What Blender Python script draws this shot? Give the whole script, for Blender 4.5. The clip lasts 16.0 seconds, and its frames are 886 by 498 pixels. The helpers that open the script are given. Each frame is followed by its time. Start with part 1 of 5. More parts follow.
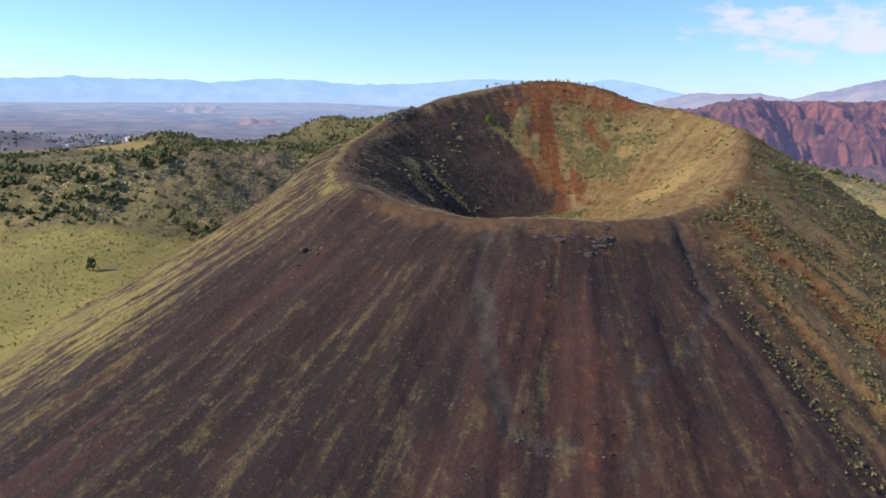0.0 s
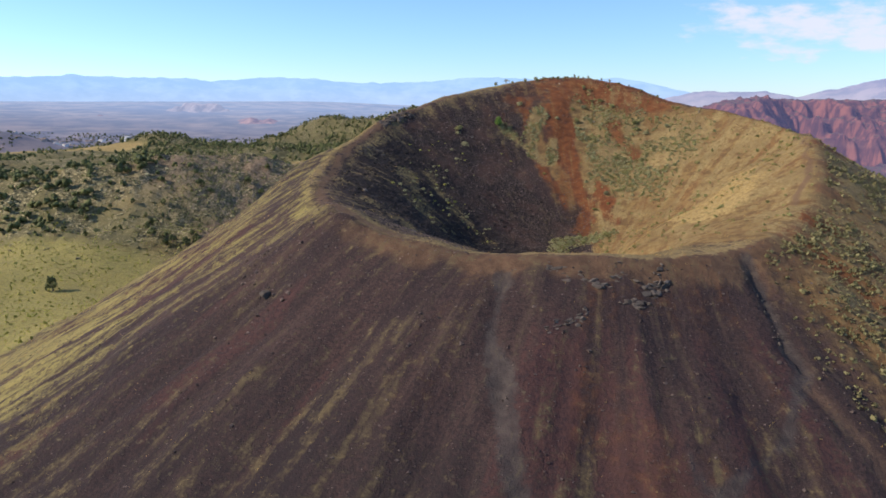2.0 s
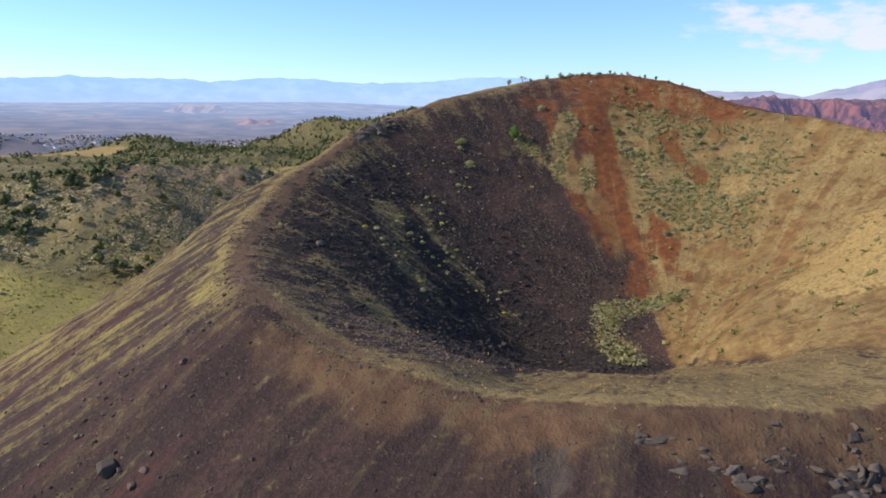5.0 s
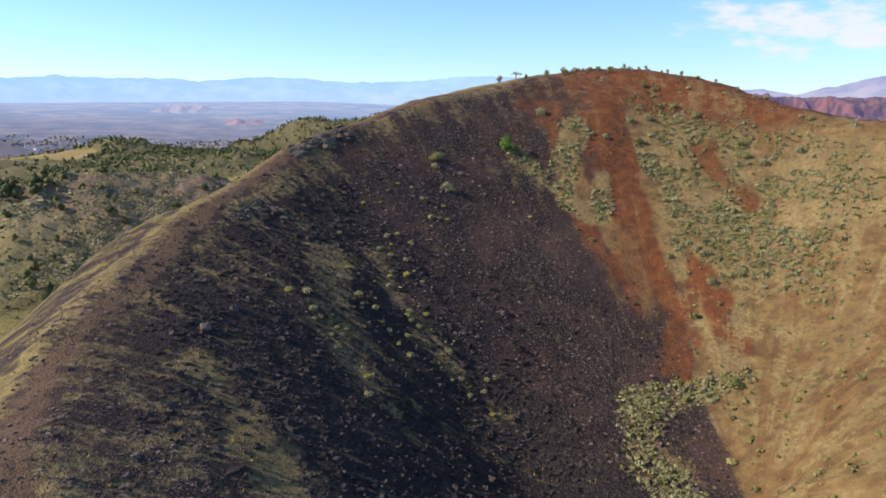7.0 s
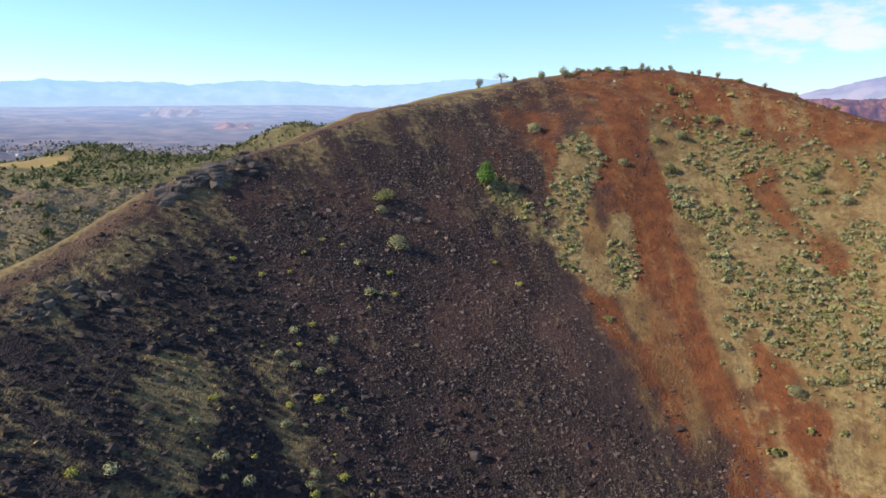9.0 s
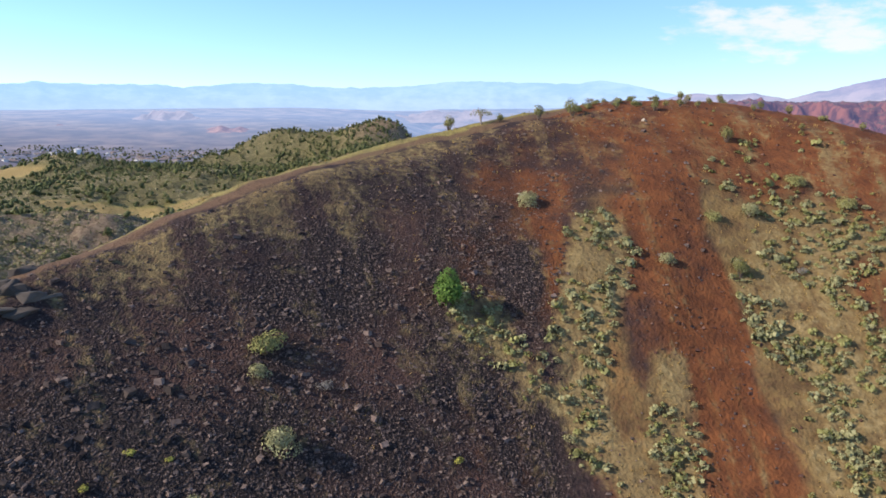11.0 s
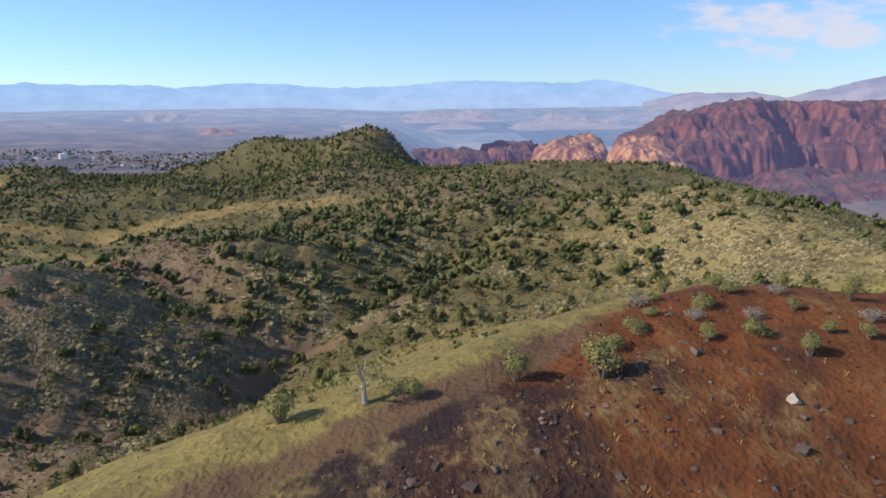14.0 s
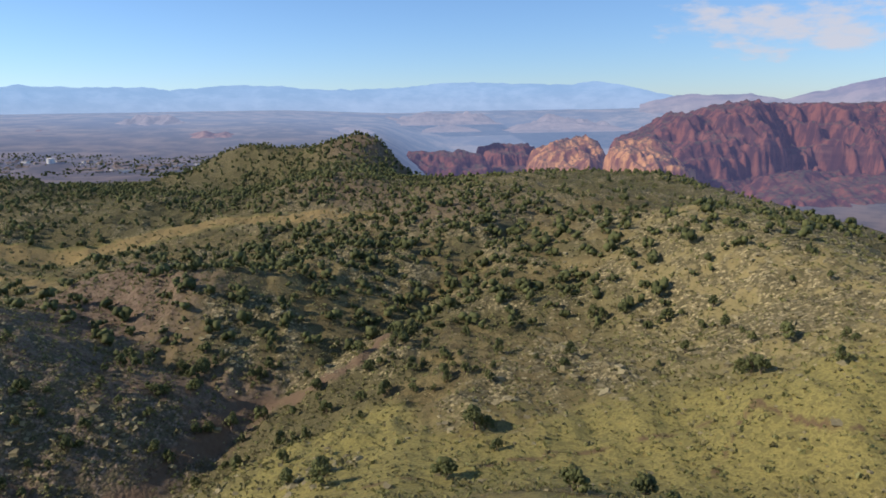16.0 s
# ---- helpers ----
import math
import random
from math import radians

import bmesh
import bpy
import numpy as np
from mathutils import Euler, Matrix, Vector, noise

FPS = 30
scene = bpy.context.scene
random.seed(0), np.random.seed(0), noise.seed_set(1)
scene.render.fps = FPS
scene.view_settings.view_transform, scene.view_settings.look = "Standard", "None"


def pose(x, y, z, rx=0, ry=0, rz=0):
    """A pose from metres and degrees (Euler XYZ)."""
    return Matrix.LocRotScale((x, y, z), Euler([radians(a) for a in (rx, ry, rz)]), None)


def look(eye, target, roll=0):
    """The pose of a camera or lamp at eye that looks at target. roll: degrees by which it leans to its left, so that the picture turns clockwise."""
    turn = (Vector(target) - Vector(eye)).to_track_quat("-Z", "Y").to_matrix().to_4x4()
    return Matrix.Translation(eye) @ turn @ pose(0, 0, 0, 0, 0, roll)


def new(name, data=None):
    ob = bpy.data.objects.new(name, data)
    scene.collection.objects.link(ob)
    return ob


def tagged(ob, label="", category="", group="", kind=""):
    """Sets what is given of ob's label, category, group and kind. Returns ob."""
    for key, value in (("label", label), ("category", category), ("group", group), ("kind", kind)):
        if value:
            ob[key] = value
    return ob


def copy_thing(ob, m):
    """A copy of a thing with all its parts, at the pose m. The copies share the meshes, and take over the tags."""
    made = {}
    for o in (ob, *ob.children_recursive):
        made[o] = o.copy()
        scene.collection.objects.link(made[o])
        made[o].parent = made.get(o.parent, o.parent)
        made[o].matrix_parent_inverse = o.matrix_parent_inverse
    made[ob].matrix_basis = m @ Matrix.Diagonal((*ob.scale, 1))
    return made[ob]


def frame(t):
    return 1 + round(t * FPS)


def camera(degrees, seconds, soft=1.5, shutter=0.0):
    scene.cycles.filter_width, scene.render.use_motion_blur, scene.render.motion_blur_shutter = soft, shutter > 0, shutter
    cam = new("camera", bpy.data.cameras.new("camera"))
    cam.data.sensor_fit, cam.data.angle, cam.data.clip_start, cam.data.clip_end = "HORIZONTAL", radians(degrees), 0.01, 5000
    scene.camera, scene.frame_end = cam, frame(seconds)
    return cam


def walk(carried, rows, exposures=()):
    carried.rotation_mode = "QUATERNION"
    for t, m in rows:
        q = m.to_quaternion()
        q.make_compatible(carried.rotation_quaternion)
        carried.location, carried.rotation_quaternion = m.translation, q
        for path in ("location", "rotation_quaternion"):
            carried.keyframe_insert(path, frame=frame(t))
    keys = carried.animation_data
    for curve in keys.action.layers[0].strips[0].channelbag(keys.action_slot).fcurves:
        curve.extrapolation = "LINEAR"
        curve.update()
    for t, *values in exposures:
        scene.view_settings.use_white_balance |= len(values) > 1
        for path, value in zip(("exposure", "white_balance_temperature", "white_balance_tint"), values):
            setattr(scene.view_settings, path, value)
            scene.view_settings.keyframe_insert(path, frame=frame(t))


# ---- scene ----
cam = camera(64.2, 16.0, 1.7)
METRES, EYE, TILT, LEAN, TURN = 250.0, 100.0, -11.5, 0.0, 0.0
ROWS = [
    (0.0, 0.0, 0.0, 0.0, -0.0, 0.0, -0.0),
    (0.5, 0.0003, 0.0293, 0.0064, 0.03, -0.04, -0.01),
    (1.0, 0.0003, 0.0591, 0.0129, 0.06, -0.08, 0.02),
    (1.5, 0.0003, 0.0893, 0.0197, 0.13, -0.1, 0.04),
    (2.0, 0.0003, 0.1198, 0.0264, 0.22, -0.12, 0.04),
    (2.5, 0.0001, 0.1506, 0.033, 0.28, -0.11, 0.04),
    (3.0, 0.0, 0.1816, 0.04, 0.35, -0.1, 0.04),
    (3.5, 0.0003, 0.2129, 0.047, 0.42, -0.09, 0.03),
    (6.0, 0.0074, 0.3718, 0.0827, 0.17, -0.14, 0.29),
    (6.5, 0.0109, 0.4037, 0.0897, -0.06, -0.17, 0.34),
    (7.0, 0.015, 0.4354, 0.0967, -0.27, -0.18, 0.4),
    (7.5, 0.0192, 0.4668, 0.1037, -0.44, -0.19, 0.48),
    (8.0, 0.0239, 0.498, 0.1109, -0.51, -0.15, 0.54),
    (10.5, 0.0469, 0.6487, 0.1569, -0.99, 0.231, 0.74),
    (11.0, 0.0515, 0.6774, 0.169, -0.95, 0.163, 0.76),
    (11.5, 0.0559, 0.7056, 0.1817, -0.99, 0.066, 0.79),
    (12.0, 0.0606, 0.7335, 0.1943, -1.01, -0.032, 0.84),
    (12.5, 0.0654, 0.7612, 0.2063, -1.05, -0.09, 0.89),
    (13.0, 0.0703, 0.7887, 0.218, -1.13, -0.13, 0.98),
    (13.5, 0.0754, 0.8156, 0.2291, -1.15, -0.06, 1.0),
    (14.0, 0.0808, 0.8428, 0.2397, -1.15, 0.02, 1.03),
    (14.5, 0.086, 0.8694, 0.2496, -1.18, 0.09, 1.09),
    (15.0, 0.0911, 0.8959, 0.2597, -1.24, 0.13, 1.12),
    (15.5, 0.0964, 0.9224, 0.2703, -1.31, 0.11, 1.15),
    (16.0, 0.1014, 0.9488, 0.2806, -1.39, 0.11, 1.15),
]
walk(cam, [(t, pose(0, 0, EYE, TILT, LEAN, TURN) @ pose(METRES * x, METRES * y, METRES * z, 90 + pitch, roll, yaw)) for t, x, y, z, yaw, pitch, roll in ROWS],
     [(t, stops, 6500, 14) for t, stops in ((0.0, 0.20), (3.5, 0.23), (8.0, 0.36), (10.5, 0.42), (12.0, 0.33), (13.0, 0.20), (14.0, 0.0), (16.0, -0.22))])

# ---- light ----
SUN_FROM = Vector((-0.79, -0.19, 0.51)).normalized()
sun = new("sun", bpy.data.lights.new("sun", "SUN"))
sun.data.energy, sun.data.angle, sun.data.color = 5.3, radians(0.6), (1.0, 0.89, 0.76)
sun.matrix_world = look(SUN_FROM * 500, (0, 0, 0))
world = bpy.data.worlds.new("world")
scene.world = world
world.use_nodes = True


def build_world():
    nt = world.node_tree
    N, L = nt.nodes, nt.links
    bg = N["Background"]
    bg.inputs["Strength"].default_value = 0.15
    sky = N.new("ShaderNodeTexSky")
    sky.sky_type, sky.sun_disc = "NISHITA", False
    sky.sun_elevation = math.asin(SUN_FROM.z)
    sky.sun_rotation = -math.atan2(SUN_FROM.x, SUN_FROM.y)
    sky.altitude, sky.air_density, sky.dust_density, sky.ozone_density = 1400, 1.15, 0.15, 4.0
    tint = N.new("ShaderNodeMix")
    tint.data_type, tint.blend_type = "RGBA", "MULTIPLY"
    tint.inputs[0].default_value = 1.0
    L.new(sky.outputs[0], tint.inputs[6])
    rise = N.new("ShaderNodeValToRGB")
    rise.color_ramp.elements[0].position, rise.color_ramp.elements[0].color = 0.0, (0.68, 0.86, 1.16, 1)
    rise.color_ramp.elements[1].position, rise.color_ramp.elements[1].color = 0.22, (0.82, 0.97, 1.12, 1)
    # unseen upper sky warmed, so that the fill light is less blue
    haze = rise.color_ramp.elements.new(0.7)
    haze.color = (1.06, 1.0, 0.92, 1)
    L.new(rise.outputs[0], tint.inputs[7])
    # one thin bank of fair-weather cloud, by azimuth and height of the view
    way = N.new("ShaderNodeSeparateXYZ")
    L.new(N.new("ShaderNodeTexCoord").outputs["Generated"], way.inputs[0])

    def sums(op, a, b, c=0.0):
        n = N.new("ShaderNodeMath")
        n.operation = op
        for k, v in enumerate((a, b, c)):
            if isinstance(v, float):
                n.inputs[k].default_value = v
            else:
                L.new(v, n.inputs[k])
        return n.outputs[0]

    L.new(way.outputs["Z"], rise.inputs[0])
    ahead = sums("MAXIMUM", way.outputs["Y"], 0.05)
    side, high = sums("DIVIDE", way.outputs["X"], ahead), sums("DIVIDE", way.outputs["Z"], ahead)
    spot = N.new("ShaderNodeCombineXYZ")
    L.new(sums("MULTIPLY", side, 9.0), spot.inputs[0])
    L.new(sums("MULTIPLY", high, 26.0), spot.inputs[1])
    wisp = N.new("ShaderNodeTexNoise")
    L.new(spot.outputs[0], wisp.inputs["Vector"])
    wisp.inputs["Scale"].default_value, wisp.inputs["Detail"].default_value, wisp.inputs["Roughness"].default_value = 1.6, 7.0, 0.58
    u, v = sums("MULTIPLY_ADD", side, 4.6, -2.35), sums("MULTIPLY_ADD", high, 21.0, -2.12)
    reach = sums("SUBTRACT", 1.0, sums("ADD", sums("MULTIPLY", u, u), sums("MULTIPLY", v, v)))
    body = sums("ADD", sums("MULTIPLY", sums("MAXIMUM", reach, -1.0), 0.30), wisp.outputs["Fac"])
    mask = N.new("ShaderNodeMapRange")
    mask.interpolation_type = "SMOOTHSTEP"
    L.new(body, mask.inputs["Value"])
    mask.inputs["From Min"].default_value, mask.inputs["From Max"].default_value, mask.inputs["To Max"].default_value = 0.56, 0.84, 0.84
    cloud = N.new("ShaderNodeMix")
    cloud.data_type = "RGBA"
    L.new(mask.outputs[0], cloud.inputs[0])
    L.new(tint.outputs[2], cloud.inputs[6])
    cloud.inputs[7].default_value = (4.9, 5.0, 5.5, 1)
    L.new(cloud.outputs[2], bg.inputs["Color"])


build_world()

# ---- noise on arrays ----


def lattice(i, j, seed):
    h = (i.astype(np.int64) * 374761393 + j.astype(np.int64) * 668265263 + seed * 1442695041) & 0xFFFFFFFF
    h = ((h ^ (h >> 13)) * 1274126177) & 0xFFFFFFFF
    h = ((h ^ (h >> 16)) * 2246822519) & 0xFFFFFFFF
    return ((h ^ (h >> 15)) & 0xFFFFFF) / float(0xFFFFFF)


def value_noise(x, y, seed=0):
    """Smooth noise, -1 to 1."""
    i, j = np.floor(x), np.floor(y)
    u, v = x - i, y - j
    u, v = u * u * u * (u * (6 * u - 15) + 10), v * v * v * (v * (6 * v - 15) + 10)
    a, b = lattice(i, j, seed), lattice(i + 1, j, seed)
    c, d = lattice(i, j + 1, seed), lattice(i + 1, j + 1, seed)
    return 2 * ((a * (1 - u) + b * u) * (1 - v) + (c * (1 - u) + d * u) * v) - 1


def fbm(x, y, size, octaves=4, seed=0, gain=0.5):
    total, amp, norm = 0.0, 1.0, 0.0
    for k in range(octaves):
        f = 2.03 ** k / size
        total = total + amp * value_noise(x * f + 17.3 * k, y * f - 9.1 * k, seed + k)
        norm += amp
        amp *= gain
    return total / norm * 1.6


def ridged(x, y, size, octaves=4, seed=0):
    total, amp, norm = 0.0, 1.0, 0.0
    for k in range(octaves):
        f = 2.1 ** k / size
        total = total + amp * (1 - 2 * np.abs(value_noise(x * f + 5.7 * k, y * f + 3.3 * k, seed + k)))
        norm += amp
        amp *= 0.5
    return total / norm


def step(a, b, x):
    t = np.clip((x - a) / (b - a), 0, 1)
    return t * t * (3 - 2 * t)


def smin(a, b, k):
    h = np.clip(0.5 + 0.5 * (b - a) / k, 0, 1)
    return b * (1 - h) + a * h - k * h * (1 - h)


# ---- the shape of the land ----
BOTTOM = (30.0, 165.0, 68.0)
WALL_TURN = [-60, -37, 0, 45, 100, 125, 150, 205, 232, 252, 300]
WALL_BEND = [0.72, 0.62, 0.9, 1.33, 1.38, 1.5, 1.52, 1.55, 1.1, 0.78, 0.72]
RIM_ANGLE = [-172.3, -142.7, -125.0, -107.5, -90.0, -64.0, -29.5, 9.5, 26.6, 42.0, 59.7, 75.0, 87.9, 99.2, 117.0, 135.7, 152.0, 169.7]
RIM_FAR = [53.5, 50.0, 44.0, 39.8, 37.2, 34.6, 35.0, 42.6, 51.4, 59.5, 69.5, 77.6, 81.0, 75.0, 66.2, 61.5, 57.7, 55.9]
RIM_HIGH = [85.5, 81.8, 80.3, 79.6, 79.6, 80.4, 83.8, 92.0, 94.2, 97.5, 102.0, 107.2, 109.0, 107.6, 102.0, 97.5, 92.2, 88.0]


def round_trip(angle, values):
    """Smooth closed curve through values at RIM_ANGLE, for an array of angles in degrees."""
    a = np.array(RIM_ANGLE)
    v = np.array(values)
    n = len(a)
    ext = np.concatenate([a - 360, a, a + 360])
    val = np.concatenate([v, v, v])
    grad = np.gradient(val, ext)
    x = (np.asarray(angle) + 180) % 360 - 180
    k = np.clip(np.searchsorted(ext, x) - 1, 0, 3 * n - 2)
    h = ext[k + 1] - ext[k]
    t = (x - ext[k]) / h
    return ((1 + 2 * t) * (1 - t) ** 2 * val[k] + t * (1 - t) ** 2 * h * grad[k]
            + t * t * (3 - 2 * t) * val[k + 1] + t * t * (t - 1) * h * grad[k + 1])


def crater_coords(x, y):
    """Angle in degrees round the crater's bottom, distance from it, and the rim's distance and height there."""
    dx, dy = x - BOTTOM[0], y - BOTTOM[1]
    angle = np.degrees(np.arctan2(dy, dx))
    return angle, np.hypot(dx, dy), round_trip(angle, RIM_FAR), round_trip(angle, RIM_HIGH)


def along(x, y, x0, y0, x1, y1):
    """Distance from the stretch between two points."""
    dx, dy = x1 - x0, y1 - y0
    t = np.clip(((x - x0) * dx + (y - y0) * dy) / (dx * dx + dy * dy + 1e-9), 0, 1)
    return np.hypot(x - x0 - t * dx, y - y0 - t * dy)


def trace(x, y, stops):
    """Distance from a line through stops."""
    return np.minimum.reduce([along(x, y, *a, *b) for a, b in zip(stops[:-1], stops[1:])])


def swell(x, y, x0, y0, x1, y1, high, wide):
    return high * np.exp(-(along(x, y, x0, y0, x1, y1) / wide) ** 2)


def valley(x, y, axis, left, right):
    """Height of a V-shaped valley: axis of (x, y, height), and the slopes of its two sides."""
    z = np.full(np.shape(x), 1e4)
    for (x0, y0, z0), (x1, y1, z1) in zip(axis[:-1], axis[1:]):
        dx, dy = x1 - x0, y1 - y0
        t = np.clip(((x - x0) * dx + (y - y0) * dy) / (dx * dx + dy * dy), 0, 1)
        side = dx * (y - y0 - t * dy) - dy * (x - x0 - t * dx)
        away = np.hypot(x - x0 - t * dx, y - y0 - t * dy)
        z = np.minimum(z, z0 + t * (z1 - z0) + away * np.where(side > 0, left, right))
    return z


def base_land(x, y):
    """The land without the cone."""
    far = np.hypot(x, y - 200)
    z = 36 + 22 * step(-90, 70, x) * step(230, 370, y) + 12 * step(320, 420, y) * step(30, -80, x)
    # hills beside and behind the cone
    z = z + swell(x, y, -122, 394, -250, 372, 17, 42)
    z = z + swell(x, y, -122, 402, -85, 500, 9, 30)
    z = z + swell(x, y, -85, 500, -38, 474, 12, 26) + swell(x, y, -36, 480, -8, 545, 9, 30)
    z = z + swell(x, y, 190, 290, 128, 425, 14, 42)
    z = z + swell(x, y, 128, 425, 140, 530, 12, 45)
    z = z + swell(x, y, 140, 530, 110, 720, 9, 70)
    z = z + swell(x, y, 45, 606, 25, 640, 7, 45)
    z = z + swell(x, y, 20, 760, 140, 820, 6, 80)
    z = z - swell(x, y, -230, 560, -150, 660, 5, 70)
    # the gully with its dry wash, and a side gully
    z = smin(z, valley(x, y, [(-160, 335, 37), (-110, 352, 38), (-62, 376, 39), (-36, 394, 40), (-30, 410, 41.5), (-24, 428, 43), (14, 480, 45.5), (26, 510, 49.5), (52, 552, 57), (95, 620, 70)], 0.5, 0.40), 2.5)
    z = smin(z, valley(x, y, [(-28, 430, 45.5), (-62, 452, 54), (-112, 484, 64)], 0.6, 0.55), 2.5)
    # fall to the plain on one side and to the canyon on the other
    bearing = x / np.maximum(y, 1.0)
    canyon = np.maximum(step(850, 1500, y) * step(-0.06, 0.05, bearing), step(210, 620, x) * step(0, 200, y))
    z = z - 60 * step(620, 1750, far)
    z = z - 165 * canyon * step(4400, 2800, far)
    z = z + 112 * step(1900, 4800, far) + 25 * step(1900, 3000, far) * step(-0.02, -0.2, bearing)
    z = z + swell(x, y, -1040, 1700, -1200, 1720, 48, 110) + swell(x, y, -314, 838, -330, 850, 10, 32)
    z = z + swell(x, y, -870, 1958, -840, 1962, 16, 45)
    # the wooded hill
    z = z + swell(x, y, -29, 973, -30, 980, 15, 30) + swell(x, y, -100, 990, -62, 970, 9, 30) + swell(x, y, -34, 960, -50, 800, 17, 55)
    z = z + swell(x, y, -70, 985, -165, 1030, 26, 70) + swell(x, y, -150, 1026, -180, 1034, 14, 42) + swell(x, y, -330, 850, -360, 900, 8, 90)
    return z


# gentle rises and hollows: x, y, height, reach
CONE_HUMPS = [(-33, 190, 2.8, 8), (65, 227, -1.6, 18), (18, 189, -2.9, 18), (17, 254, -1.4, 12), (7, 117, 1.8, 18), (84, 162, 2.7, 28), (33, 232, 1.9,
              8), (17, 234, -1.6, 8), (41, 171, 2.6, 8), (39, 193, -1.6, 18), (-19, 140, 2.1, 8), (7, 134, -2.2, 8), (4, 242, 0.6, 8), (27, 101, 2.0, 8), (20, 212,
              -2.1, 8), (-3, 225, 0.5, 8), (-60, 160, -1.5, 18), (27, 223, 1.1, 8), (49, 210, -1.8, 8), (56, 240, -0.5, 8), (-43, 107, -1.2, 18), (38, 119, -1.0,
              12), (69, 187, -1.4, 8), (57, 199, 1.2, 8)]
HILL_HUMPS = [(-150, 372, 8.1, 52), (105, 432, -6.2, 36), (103, 359, 9.5, 26), (-20, 402, -9.0, 36), (-91, 434, 6.6, 26), (-60, 465, -4.5, 26), (-85, 489, -6.3, 26),
              (3, 378, 4.1, 26), (-189, 645, -4.5, 36), (69, 462, -5.8, 36), (-179, 768, 5.9, 80), (-160, 304, 3.5, 36), (-60, 388, -3.5, 26), (-65, 421, 3.6, 26),
              (2, 460, 3.2, 26), (119, 411, -4.5, 26), (80, 607, -3.9, 36), (-107, 214, 2.8, 36), (-179, 768, 4.4, 26), (-39, 467, -3.3, 26), (74, 412, 1.1, 26),
              (-189, 645, -4.4, 52), (-27, 511, 2.5, 26), (105, 432, -5.8, 26)]

WOOD_HUMPS = [(-48, 967, -3.6, 18), (15, 934, -5.4, 18), (-237, 971, 5.3, 18), (-159, 1018, 3.9, 18), (-101, 990, -1.4, 45), (-184, 1027, -2.8, 18), (-129, 1008, -1.7, 18), (-31, 968, -1.3, 18), (-208, 1019, -0.7, 18), (3, 973, 0.6, 18), (-71, 968, -0.6, 28), (-50, 967, -3.4, 18)]


def land(x, y):
    """Height of the ground."""
    x, y = np.asarray(x, float), np.asarray(y, float)
    angle, r, rim, high = crater_coords(x, y)
    d = r - rim
    base = base_land(x, y)
    near = np.exp(-(np.hypot(x - 25, y - 190) / 170) ** 4)
    base = base + (1 - 0.8 * near) * (2.4 * fbm(x, y, 70, 4, 3) + 2.2 * ridged(x, y, 38, 3, 9) * step(320, 380, y + 0.3 * np.abs(x))) * step(3500, 1500, r)
    rough = 1.3 * ridged(x, y, 13, 3, 15) + 0.6 * fbm(x, y, 4.5, 2, 18)
    base = base + (1 - near) * rough * step(330, 370, y + 0.2 * np.abs(x)) * step(1200, 800, y)
    turn = np.where(angle < -60, angle + 360, angle)
    share = np.clip(r / rim, 0, 2.2)
    shoulder = 0.11 * np.sin(np.pi * (2 * np.clip(share, 0, 1) - 1)) * step(140, 165, turn) * step(262, 235, turn)
    front = step(236, 255, turn) + step(-40, -58, turn)
    dip = 0.1 * np.sin(2 * np.pi * np.clip(share, 0, 0.5)) * front
    inner = BOTTOM[2] + (high - BOTTOM[2]) * (np.maximum(share, 0.02) ** np.interp(turn, WALL_TURN, WALL_BEND) + shoulder * step(0.1, 0.4, share) - dip)
    back = step(40, 85, angle) * step(135, 95, angle)
    drop = 0.60 + 0.07 * step(-150, -110, angle) * step(-20, -60, angle) - 0.10 * back - 0.06 * step(-40, 20, angle) * step(60, 20, angle)
    soft = 0.4 + 9.0 * back
    outer = high - drop * np.where(d > 0, np.sqrt(d * d + soft * soft) - soft, d)
    cone = smin(inner, outer, 1.6 + 3.5 * back)
    bump = 0.35 * fbm(x, y, 9, 3, 21) + 0.12 * fbm(x, y, 2.5, 2, 31)
    rills = fbm(np.where(angle < -60, angle + 360, angle) * 1.1, d / 60, 5, 3, 41) * step(3, 25, d) * 0.9
    cone = cone + bump + rills
    z = -smin(-base, -cone, 9.0)
    z = np.where(r < rim, cone, z)
    turn_here = np.where(angle < -60, angle + 360, angle)
    z = z - 0.22 * step(1.9, 0.7, np.abs(d - np.interp(turn_here, TRACK_TURN, TRACK_FAR))) * step(90, 94, turn_here) * step(232, 218, turn_here)
    trench = trace(x, y, TRENCH) + 0.5 * fbm(x, y, 3.0, 2, 43)
    z = z - 0.95 * step(1.5, 0.2, trench) * step(0, 4, d) - 0.5 * step(1.8, 0.3, trace(x, y, ASH_RUN) + 0.7 * fbm(x, y, 3.5, 2, 44))
    z = z - 0.4 * step(2.0, 0.5, trace(x, y, BARE_RUN))
    for hx, hy, high, wide in CONE_HUMPS + HILL_HUMPS + WOOD_HUMPS:
        z = z + high * np.exp(-((x - hx) ** 2 + (y - hy) ** 2) / wide ** 2)
    return z


# lines on the ground
CHUTE_MAIN = [(33.2, 241), (31, 231), (29.8, 223.4), (29.0, 218.6), (30.0, 213.7), (31.3, 209.7), (33, 202), (33.2, 195), (30.6, 186.6)]
CHUTE_SIDE = [(21.4, 226), (21.7, 221), (24.4, 212.6), (25.6, 206.5), (26.8, 201.5), (28.8, 193)]
CHUTE_PATCH = [(45.3, 221.7), (47.4, 215.3), (47.5, 211.5)]
CHUTE_RIGHT = [(37.5, 203), (37, 198), (38.2, 189.5)]
SAGE_LEFT = [(25.6, 226), (24.0, 222.4), (22.2, 218), (22.6, 214.2)]
SAGE_MID = [(28, 217), (27.3, 213.8), (26.8, 210.5)]
